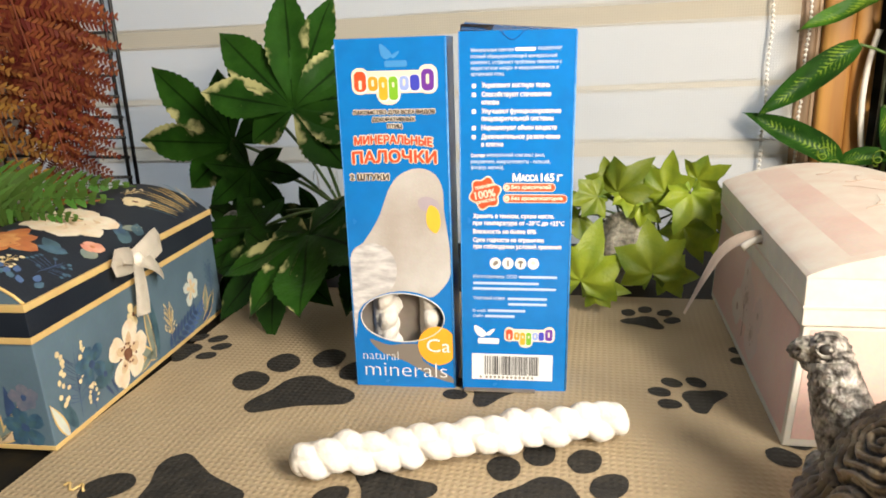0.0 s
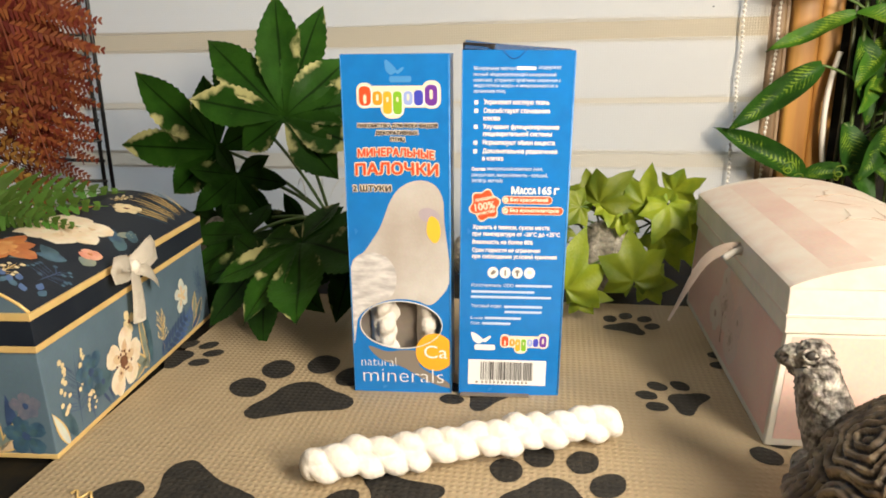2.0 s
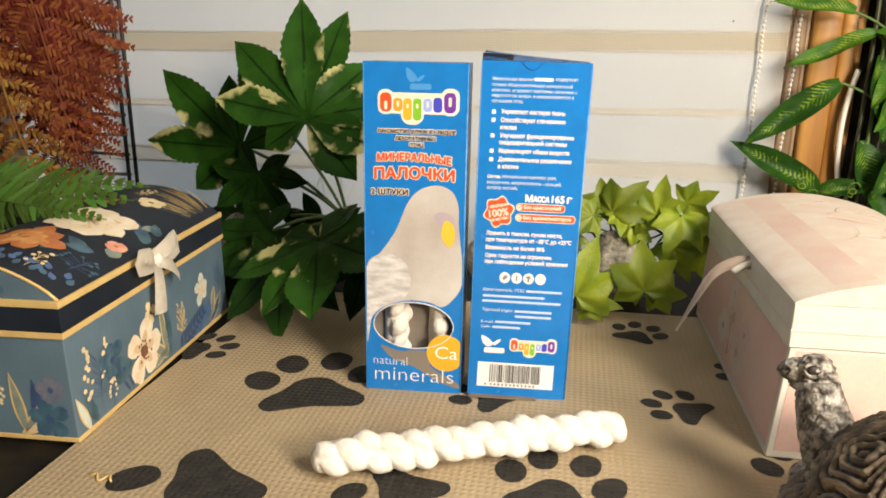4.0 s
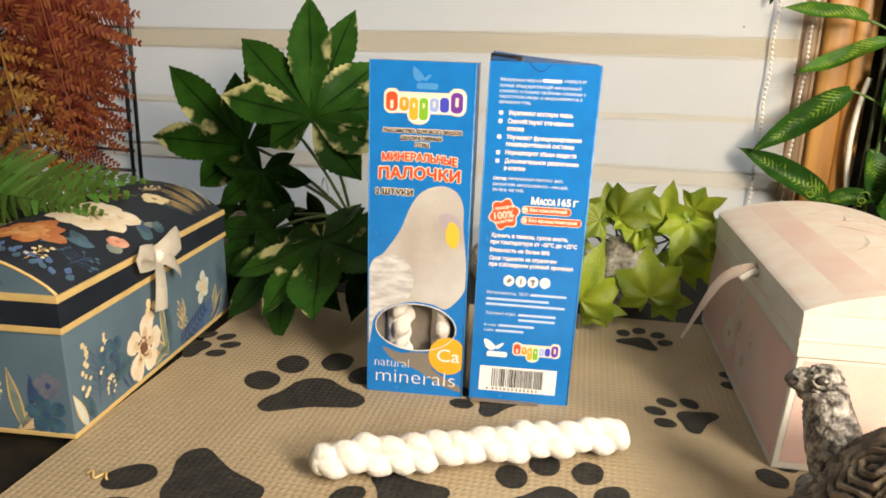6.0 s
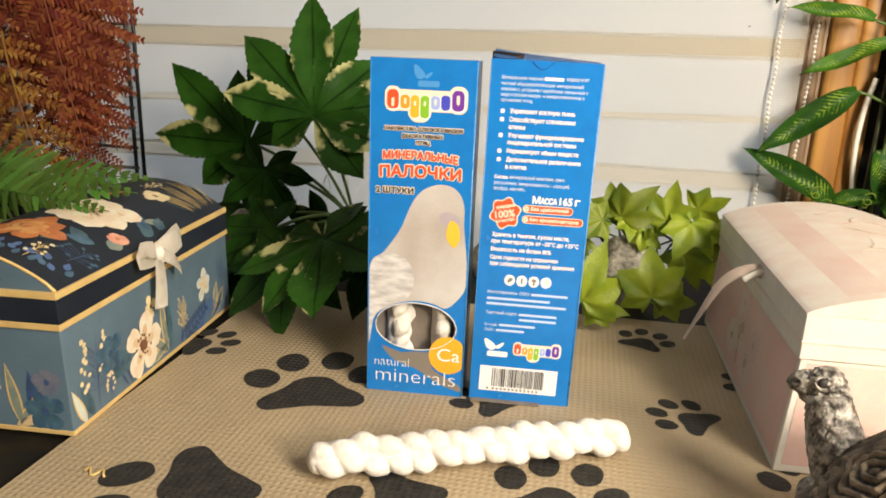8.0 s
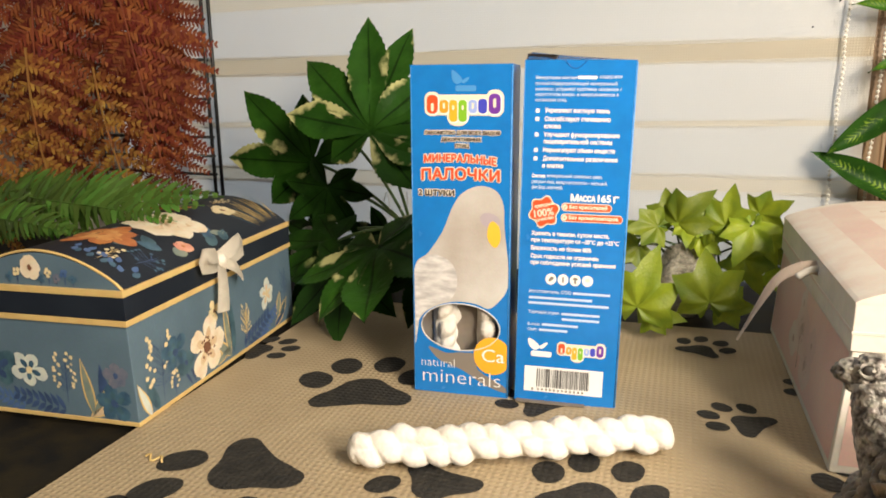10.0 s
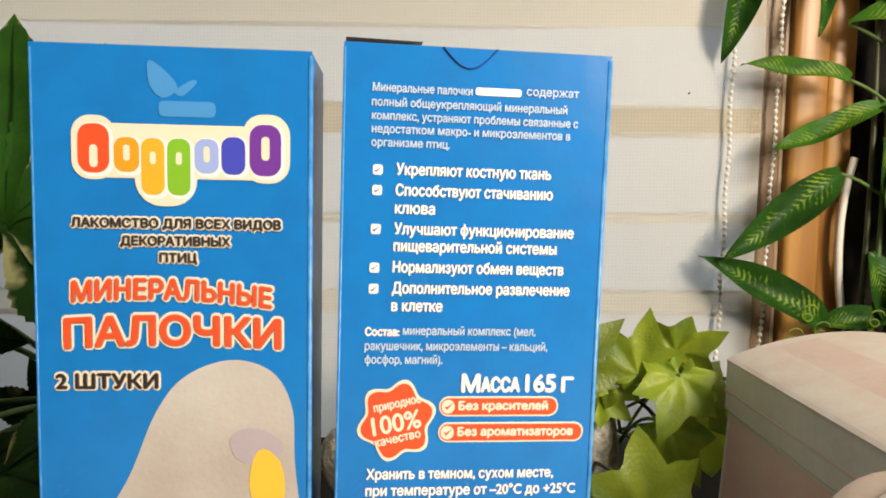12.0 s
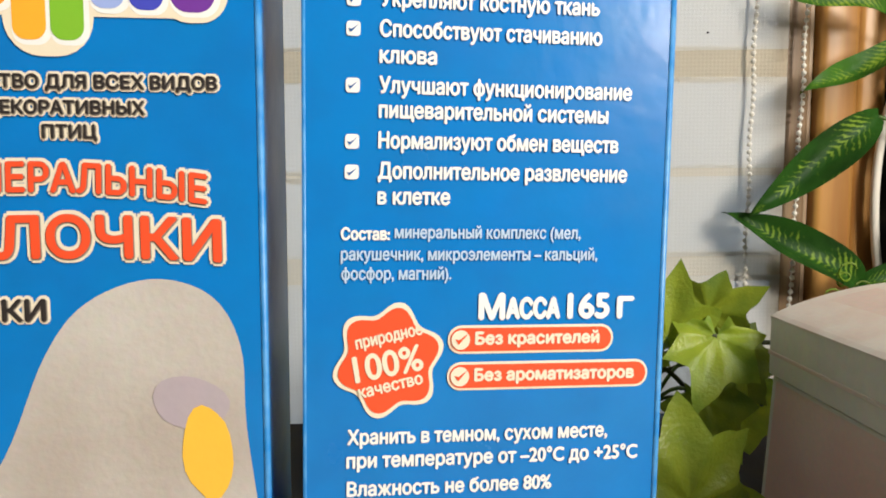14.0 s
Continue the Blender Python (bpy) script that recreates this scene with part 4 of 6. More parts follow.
def petal_outline(u, v, length, width, angle, seed=0.0):
    """A petal from its foot outward, widest past the middle, with a slightly wavy end."""
    c, s = math.cos(radians(angle)), math.sin(radians(angle))
    side = [(f, math.sin(math.pi * f ** 1.5) ** 0.62 if 0 < f < 1 else 0.0) for f in (i / 12 for i in range(13))]
    pts = [(f, w) for f, w in side] + [(f, -w) for f, w in side[-2:0:-1]]
    out = []
    for f, w in pts:
        k = 1 + 0.10 * noise.noise(Vector((f * 4, w * 2, seed * 5.3)))
        x, y = f * length * k, w * width * k
        out.append((u + c * x - s * y, v + s * x + c * y))
    return out


def blossom(parent, place, u, v, r, petal="petal", heart="pistil", petals=5, turn=0.0, lift=0.0, wide=0.46, inner=None):
    """A printed flower; inner: the colour of the streak at each petal's foot."""
    for k in range(petals):
        a = math.degrees(turn) + 360 * k / petals + 9 * math.sin(5.1 * k + u * 900)
        size = r * (1 + 0.12 * math.sin(3.3 * k + v * 700))
        face_print("printed_petal", petal_outline(u, v, size, r * wide, a, k + u * 90), petal, parent, lambda p, q, k=k: place(p, q, 2 + k * 0.3 + lift))
        if inner:
            face_print("printed_petal", petal_outline(u, v, size * 0.62, r * wide * 0.38, a + 4, k + u * 50), inner, parent, lambda p, q, k=k: place(p, q, 2.15 + k * 0.3 + lift))
    if r > 0.014:
        for k in range(16):
            a, d = 2 * math.pi * k / 16 + u * 30, r * (0.28 + 0.13 * math.sin(k * 2.7))
            face_print("printed_stamen", egg(u + d * math.cos(a), v + d * math.sin(a), r * 0.055, r * 0.05, 0, 7, 0.3, k), heart, parent, lambda p, q: place(p, q, 4.6 + lift))
    face_print("printed_heart", egg(u, v, 0.20 * r, 0.20 * r, 0, 16, 0.5, u * 70), heart, parent, lambda p, q: place(p, q, 4.2 + lift))


def blade(parent, place, u, v, length, width, angle, material, layer=1.5, rim=None):
    c, s = math.cos(radians(angle)), math.sin(radians(angle))

    def leaf(k):
        w = width * k
        side = [(i / 8, w * math.sin(math.pi * (i / 8) ** 0.8)) for i in range(9)]
        pts = [(f * length * (1 if k == 1 else 0.97), d) for f, d in side] + [(f * length * (1 if k == 1 else 0.97), -d) for f, d in side[-2:0:-1]]
        return [(u + c * x - s * y, v + s * x + c * y) for x, y in pts]
    if rim:
        face_print("printed_leaf", leaf(1.0), rim, parent, lambda p, q: place(p, q, layer))
        face_print("printed_leaf", leaf(0.68), material, parent, lambda p, q: place(p, q, layer + 0.4))
    else:
        face_print("printed_leaf", leaf(1.0), material, parent, lambda p, q: place(p, q, layer))


def sprig(parent, place, u, v, h, seed, dots="bud", stem="leaf_navy", count=15, spread=0.30, size=0.0015):
    """A branching twig with small round buds."""
    rnd = random.Random(seed)
    lean = rnd.uniform(-6, 6)
    blade(parent, place, u, v, h, 0.00035, 90 + lean, stem, 1.2)
    for k in range(count):
        f = 0.30 + 0.70 * (k + rnd.random() * 0.7) / count
        side = (-1) ** k
        foot = f * 0.72
        a, b = u + side * h * spread * (0.25 + 0.75 * rnd.random()) * (1.25 - f * 0.5), v + h * f
        x0, y0 = u - math.tan(radians(lean)) * h * foot, v + h * foot
        blade(parent, place, x0, y0, math.hypot(a - x0, b - y0), 0.00022, math.degrees(math.atan2(b - y0, a - x0)), stem, 1.15)
        r = size * rnd.uniform(0.75, 1.2)
        face_print("printed_bud", egg(a, b, r, r * 0.85, rnd.uniform(0, 90), 9, 0.3, k), dots, parent, lambda p, q: place(p, q, 2))


def feather(parent, place, u, v, length, angle, seed, material="leaf_navy"):
    """A frond print: a stalk with paired leaflets."""
    c, s = math.cos(radians(angle)), math.sin(radians(angle))
    for k in range(8):
        f = k / 8
        for side in (-1, 1):
            blade(parent, place, u + c * length * f, v + s * length * f, length * 0.30 * (1 - 0.5 * f), length * 0.045, angle + side * 48, material, 1.2 + 0.05 * k)


def chest_pose(x, y, dx, dy):
    return Matrix.Translation((x, y, 0.0)) @ Matrix.Rotation(math.atan2(-dx, dy), 4, "Z")


NW, NL, NH = 0.104, 0.186, 0.0615
navy = thing("gift_chest", "dusty blue gift chest with gold bands and printed flowers", "gift box", chest_pose(-0.212, 0.302, -0.012, 0.184), "gift chests")
navy_body = part("body", box(-NW, 0, 0, NL, 0.0003, NH, 0.0006), "navy_face", navy, "dusty blue chest body")
for z0, z1, m_, e in ((0.0004, 0.0030, "gold", 0.0004), (NH - 0.0028, NH + 0.0005, "gold", 0.0012), (NH + 0.0006, NH + 0.0135, "navy_dark", 0.0010), (NH + 0.0136, NH + 0.0172, "gold", 0.0014)):
    part("band" if m_ == "gold" else "lid_rim", box(-NW - e, e, -e, NL + e, z0, z1, 0.0003), m_, navy, "gold printed band" if m_ == "gold" else "dark navy lid rim")
ZL = NH + 0.0173
navy_lid = part("lid", arch_lid(-NW, 0, 0.0012, NL - 0.0012, ZL, 0.0985), "navy_dark", navy, "dark navy vaulted lid with flowers", False)
bm = arch_lid(-NW + 0.001, -0.001, 0.0004, 0.0011, ZL, 0.0972)
navy_end = part("lid_end", bm, "navy_face", navy, "dusty blue arched lid end")
pts = [(-NW + NW * i / 24, 0.0008, ZL + (0.0985 - ZL) * math.sin(math.pi * i / 24) ** 0.8) for i in range(25)]
part("lid_piping", tube(pts, 0.0008, 6), "gold", navy, "gold rim of the lid end", True)


def on_side(u, v, layer=1):
    return (0.0001 + 0.00008 * layer, u, v)


def on_front(u, v, layer=1):
    return (-u, -0.0001 - 0.00008 * layer, v)


def lid_height(x, w, z0, zp):
    f = min(1, max(0, -x / w))
    return z0 + (zp - z0) * math.sin(math.pi * f) ** 0.8


def on_lid(u, v, layer=1):
    return (-u, v, lid_height(-u, NW, ZL, 0.0985) + 0.00022 + 0.00004 * layer)


# side: an upright cream flower among gold-edged leaves, twigs and blue fronds
blossom(navy_body, on_side, 0.0680, 0.0215, 0.0195, "petal", "pistil", 5, 1.35, 1.0, 0.37, "petal_tan")
blossom(navy_body, on_side, 0.0365, 0.0300, 0.0120, "petal_blue", "leaf_navy", 5, 0.5, 0.0, 0.36, "leaf_teal")
blossom(navy_body, on_side, 0.0455, 0.0200, 0.0085, "leaf_teal", "leaf_navy", 4, 0.4, 0.0, 0.55)
blossom(navy_body, on_side, 0.1465, 0.0325, 0.0110, "petal_pale", "bud", 5, 0.3, 0.0, 0.36, "petal_tan")
blossom(navy_body, on_side, 0.0794, 0.0415, 0.0070, "bud", "pistil", 4, 0.2, 0.0, 0.40)
for a in ((0.0110, 0.0016, 0.0250, 0.0032, 112, "petal_pale", "gold"), (0.0180, 0.0020, 0.0250, 0.0034, 112, "leaf_teal", None), (0.0940, 0.0040, 0.0430, 0.0036, 95, "leaf_sage", "gold"),
          (0.0985, 0.0060, 0.0400, 0.0036, 91, "leaf_teal", None), (0.0950, 0.0050, 0.0280, 0.0040, 138, "leaf_sage", "gold"), (0.1600, 0.0100, 0.0200, 0.0036, 72, "leaf_sage", "gold"),
          (0.1640, 0.0080, 0.0180, 0.0036, 48, "leaf_teal", "gold"), (0.0760, 0.0050, 0.0230, 0.0030, 20, "leaf_sage", "gold"), (0.0600, 0.0020, 0.0170, 0.0050, 80, "petal", None),
          (0.0540, 0.0030, 0.0200, 0.0008, 110, "leaf_navy", None), (0.1550, 0.0040, 0.0200, 0.0030, 25, "leaf_navy", "gold"), (0.0500, 0.0040, 0.0160, 0.0010, 120, "leaf_navy", None)):
    blade(navy_body, on_side, a[0], a[1], a[2], a[3], a[4], a[5], 1.5, a[6])
sprig(navy_body, on_side, 0.0225, 0.0050, 0.0420, 1, "bud", "leaf_navy", 24, 0.30, 0.0017)
sprig(navy_body, on_side, 0.0340, 0.0035, 0.0170, 2, "bud", "leaf_navy", 8, 0.28, 0.0013)
sprig(navy_body, on_side, 0.1150, 0.0060, 0.0290, 3, "bud", "gold", 26, 0.22, 0.0008)
sprig(navy_body, on_side, 0.1730, 0.0180, 0.0280, 4, "petal_blue", "leaf_navy", 14, 0.22, 0.0009)
feather(navy_body, on_side, 0.1120, 0.0040, 0.0400, 20, 1)
feather(navy_body, on_side, 0.1310, 0.0045, 0.0330, 24, 2, "print_blue")
# front
blossom(navy_body, on_front, 0.0690, 0.0285, 0.0115, "petal_pale", "bud", 5, 0.9, 0.0, 0.38, "petal_blue")
blossom(navy_body, on_front, 0.0112, 0.0300, 0.0080, "print_mauve", "leaf_navy", 5, 0.2, 0.0, 0.42)
blossom(navy_body, on_front, 0.0140, 0.0130, 0.0120, "petal_blue", "leaf_navy", 5, 0.2, 0.0, 0.36, "leaf_teal")
blossom(navy_body, on_front, 0.0920, 0.0280, 0.0150, "leaf_teal", "leaf_navy", 5, 0.2, 0.0, 0.38, "leaf_navy")
for a in ((0.0285, 0.0040, 0.0350, 0.0036, 82, "leaf_sage", "gold"), (0.0300, 0.0040, 0.0330, 0.0030, 128, "leaf_sage", "gold"), (0.0190, 0.0060, 0.0300, 0.0036, 86, "leaf_navy", None),
          (0.0320, 0.0035, 0.0250, 0.0032, 154, "petal_tan", "gold"), (0.0120, 0.0010, 0.0140, 0.0010, 80, "leaf_navy", None)):
    blade(navy_body, on_front, a[0], a[1], a[2], a[3], a[4], a[5], 1.5, a[6])
sprig(navy_body, on_front, 0.0455, 0.0100, 0.0310, 6, "bud", "leaf_navy", 22, 0.26, 0.0012)
feather(navy_body, on_front, 0.0480, 0.0060, 0.0360, 12, 4)
feather(navy_body, on_front, 0.0760, 0.0060, 0.0300, 18, 5, "print_blue")
# arched lid end
def on_end(u, v, layer=1):
    return (-u, -0.0001 - 0.00008 * layer, v)



blossom(navy_end, on_end, 0.0570, 0.0890, 0.0072, "petal", "pistil", 5, 0.5, 0.0, 0.52)
for k in range(9):
    u = 0.030 + 0.0052 * k
    if abs(u - 0.057) > 0.006:
        blossom(navy_end, on_end, u, 0.0835 + 0.0030 * (k % 2), 0.0027, ("petal_blue", "print_blue", "print_mauve", "bud")[k % 4], "leaf_navy", 4, k)
        blade(navy_end, on_end, u, 0.0796, 0.0060, 0.0004, 85 + 10 * (k % 2), "leaf_navy", 1.2)
# lid: a large cream flower, an orange one, blue buds, teal leaves and gold grass
for k, (u, v, ln, w, an) in enumerate(((0.016, 0.050, 0.016, 0.0040, 30), (0.012, 0.052, 0.015, 0.0046, -20), (0.006, 0.056, 0.014, 0.0040, 80), (0.004, 0.088, 0.016, 0.0036, 70), (0.008, 0.092, 0.018, 0.0034, 60),
                                       (0.012, 0.102, 0.014, 0.0030, 110), (0.004, 0.104, 0.014, 0.0034, 60), (0.052, 0.060, 0.016, 0.0034, 190), (0.058, 0.120, 0.018, 0.0034, 100), (0.024, 0.046, 0.014, 0.0040, -60))):
    blade(navy_lid, on_lid, u, v, ln, w, an, ("leaf_teal", "petal_blue", "leaf_sage")[k % 3], 1.3 + 0.1 * k)
blossom(navy_lid, on_lid, 0.0360, 0.0880, 0.0250, "petal", "petal_orange", 8, 0.2, 1.0, 0.36, "petal_tan")
blossom(navy_lid, on_lid, 0.0360, 0.0880, 0.0150, "petal", "petal_tan", 6, 0.6, 3.5, 0.34, "petal_tan")
blossom(navy_lid, on_lid, 0.0440, 0.0420, 0.0205, "petal_orange", "pistil", 7, 0.6, 2.0, 0.30, "petal_amber")
blossom(navy_lid, on_lid, 0.0440, 0.0420, 0.0110, "petal_amber", "petal_orange", 5, 0.2, 4.5, 0.40)
blossom(navy_lid, on_lid, 0.0095, 0.0690, 0.0058, "petal_coral", "petal_orange", 4, 0.4, 0.5, 0.60)
blossom(navy_lid, on_lid, 0.0280, 0.1440, 0.0090, "bud", "pistil", 6, 0.4, 0.0, 0.40)
blade(navy_lid, on_lid, 0.0560, 0.1160, 0.0240, 0.0040, 120, "petal_orange", 1.5)
rnd = random.Random(8)
for k in range(15):
    u, v = 0.004 + 0.0026 * k + rnd.uniform(-0.001, 0.001), 0.014 + 0.004 * math.sin(k * 1.9) - 0.0001 * k
    blade(navy_lid, on_lid, u, v, 0.0065, 0.0017, 60 + rnd.uniform(-30, 30), "print_blue" if k % 3 else "petal_blue", 1.5)
sprig(navy_lid, on_lid, 0.0230, 0.0100, 0.0220, 21, "bud", "gold", 8, 0.2, 0.0013)
sprig(navy_lid, on_lid, 0.0100, 0.0240, 0.0200, 22, "petal_blue", "leaf_navy", 12, 0.5, 0.0011)
for k in range(14):
    blade(navy_lid, on_lid, 0.0030 + 0.0010 * (k % 4), 0.1500 + 0.0022 * k, 0.024 + 0.014 * rnd.random(), 0.0005, -28 + 4.5 * k, "gold" if k % 4 else "leaf_teal", 1.5)
for u, v, h in ((0.040, 0.150, 0.020), (0.070, 0.140, 0.020), (0.078, 0.100, 0.020), (0.072, 0.040, 0.022)):
    sprig(navy_lid, on_lid, u, v, h, int(u * 5000), "bud", "gold", 12, 0.3, 0.0011)


def ribbon(points, width, normal, bm=None, thick=0.0004, twist=0.0, taper=1.0):
    """A satin ribbon along points; its flat side faces normal."""
    bm = bm or bmesh.new()
    pts = [Vector(p) for p in points]
    n = len(pts)
    rows = []
    for i, p in enumerate(pts):
        d = (pts[min(n - 1, i + 1)] - pts[max(0, i - 1)]).normalized()
        nn = Matrix.Rotation(twist * i / n, 3, d) @ Vector(normal)
        s = d.cross(nn).normalized() * width / 2 * (1 + (taper - 1) * i / n)
        up = s.cross(d).normalized() * thick
        rows.append([bm.verts.new(p + s), bm.verts.new(p + s * 0.3 + up * 1.5), bm.verts.new(p - s * 0.3 + up * 1.5), bm.verts.new(p - s)])
    for a, b in zip(rows, rows[1:]):
        for k in range(3):
            bm.faces.new((a[k], a[k + 1], b[k + 1], b[k]))
    bmesh.ops.solidify(bm, geom=bm.faces[:], thickness=thick)
    return bm


bow_at = Vector((0.0035, 0.083, 0.0745))
bow = thing("ribbon_bow", "cream satin ribbon bow on the blue chest", "bow", navy.matrix_world @ Matrix.Translation(bow_at))
for sy, top in ((-1, 0.010), (1, 0.012)):
    loop = [(0.001, 0, 0), (0.006, sy * 0.009, top * 0.5), (0.006, sy * 0.019, top * 0.75), (0.004, sy * 0.021, top * 0.1), (0.003, sy * 0.009, -0.001), (0.001, 0, -0.001)]
    pts = [Vector(loop[0])]
    for i in range(len(loop) - 1):
        pts += [Vector(loop[i]).lerp(Vector(loop[i + 1]), t) for t in (0.34, 0.67, 1.0)]
    part("loop", ribbon(pts, 0.0100, (1, 0, 0.3)), "satin", bow, "", True)
part("tail", ribbon(bend((0.003, 0, 0), (0.006, -0.003, -0.016), (0.004, -0.004, -0.033), 10), 0.0105, (1, 0.1, 0), twist=0.4), "satin", bow, "", True)
part("tail", ribbon(bend((0.003, 0, 0), (0.008, 0.010, -0.004), (0.005, 0.020, -0.016), 10), 0.0095, (1, -0.2, 0.3), twist=-0.5), "satin", bow, "", True)
part("knot", blob((0.0035, 0, 0), (0.003, 0.0038, 0.0042), 0.2), "satin", bow, "", True)

# pink chest
PW, PL, PH, PS = 0.112, 0.196, 0.0838, 0.0605
PEAK, LEAN = 0.0965, 0.0040
pink = thing("gift_chest", "pale pink gift chest with a vaulted cream lid and printed blossoms", "gift box", chest_pose(0.1396, 0.3565, -0.005, 0.19), "gift chests")
bm = box(0, PW, 0, PL, 0.0003, PS, 0.0006)
for v in bm.verts:  # the body is a little wider at its foot
    v.co.x += (1 if v.co.x > PW / 2 else -1) * LEAN * (1 - v.co.z / PS)
pink_body = part("body", bm, "pink_edge", pink, "pale cream chest body")
part("lid_rim", box(-0.0012, PW + 0.0012, -0.0012, PL + 0.0012, PS + 0.0006, PH, 0.0005), "pink_edge", pink, "pale grey cream lid rim")
part("rim_line", box(-0.0015, PW + 0.0015, -0.0015, PL + 0.0015, PS + 0.0085, PS + 0.0100, 0.0002), "pink_cream", pink)
pink_top = part("lid", arch_lid(-0.0012, PW + 0.0012, -0.0012, PL + 0.0012, PH + 0.0001, PEAK), "pink_lid", pink, "cream vaulted lid with faded blossoms")


def pink_side(u, v, layer=1):
    return (-0.0001 - 0.00008 * layer - LEAN * (1 - v / PS), u, v)


def pink_lid(u, v, layer=1):
    return (u, v, lid_height(-u, PW, PH, PEAK) + 0.00025 + 0.00003 * layer)


face_print("printed_panel", [(0.003, 0.0045), (PL - 0.003, 0.0045), (PL - 0.003, PS - 0.0015), (0.003, PS - 0.0015)], "pink_panel", pink_body, lambda u, v: pink_side(u, v, 1), "dusty pink panel")
face_print("printed_panel", [(0.003, 0.0045), (PW - 0.003, 0.0045), (PW - 0.003, PS - 0.0015), (0.003, PS - 0.0015)], "pink_panel", pink_body, lambda u, v: (u + LEAN * (1 - v / PS) * (2 * u / PW - 1), -0.0002, v), "dusty pink panel")
for u, v, r in ((0.098, 0.036, 0.017), (0.078, 0.022, 0.015), (0.116, 0.024, 0.013), (0.070, 0.036, 0.010), (0.104, 0.050, 0.009)):
    blossom(pink_body, lambda p, q, l=1: pink_side(p, q, 1 + l), u, v, r, "pink_cream", "twig", 5, u * 40, 0.0, 0.50)
bm = bmesh.new()
gx, gy = 10, 12
grid = [[bm.verts.new(pink_lid(0.006 + 0.030 * i / gx, 0.006 + (PL - 0.012) * j / gy, 1)) for i in range(gx + 1)] for j in range(gy + 1)]
for j in range(gy):
    for i in range(gx):
        bm.faces.new((grid[j][i], grid[j][i + 1], grid[j + 1][i + 1], grid[j + 1][i]))
part("printed_panel", bm, "pink_lid_panel", pink_top, "faded pink lid panel")
for k, (u0, v0, u1, v1) in enumerate(((0.045, 0.070, 0.085, 0.085), (0.052, 0.074, 0.060, 0.098), (0.066, 0.079, 0.100, 0.070), (0.075, 0.083, 0.080, 0.112), (0.055, 0.135, 0.090, 0.150),
                                      (0.062, 0.139, 0.072, 0.160), (0.078, 0.146, 0.104, 0.138), (0.050, 0.120, 0.078, 0.112), (0.070, 0.040, 0.110, 0.048), (0.046, 0.156, 0.066, 0.170))):
    pts = [pink_lid(u0 + (u1 - u0) * t, v0 + (v1 - v0) * t + 0.0025 * math.sin(7 * t + k), 8) for t in (i / 14 for i in range(15))]
    part("printed_twig", tube(pts, 0.00024, 5, taper=0.3), "twig", pink_top, "thin brown printed twig")
for u0, v0, u1, v1 in ((0.098, 0.012, 0.104, 0.050), (0.100, 0.030, 0.088, 0.044), (0.101, 0.028, 0.114, 0.040)):
    pts = [pink_side(u0 + (u1 - u0) * t, v0 + (v1 - v0) * t + 0.001 * math.sin(6 * t), 2) for t in (i / 10 for i in range(11))]
    part("printed_twig", tube(pts, 0.00035, 5, taper=0.4), "twig", pink_body, "thin brown printed twig")
rib = thing("ribbon", "pale satin ribbon tail tied to the pink chest", "ribbon", pink.matrix_world @ Matrix.Translation((-0.003, 0.080, 0.0760)))
pts = bend((0.002, 0.000, 0.002), (-0.014, 0.002, 0.003), (-0.022, 0.0, -0.013), 8)[:-1] + bend((-0.022, 0.0, -0.013), (-0.029, -0.002, -0.026), (-0.036, -0.003, -0.042), 8)
part("tail", ribbon(pts, 0.0085, (-0.3, -0.8, 0.6), twist=1.0, taper=0.35), "satin_pink", rib, "", True)
part("knot", tube(bend((-0.0085, -0.004, -0.0030), (-0.003, -0.003, 0.0012), (0.0025, -0.002, 0.0022), 8), 0.0021, 10, taper=0.9), "satin", rib, "", True)


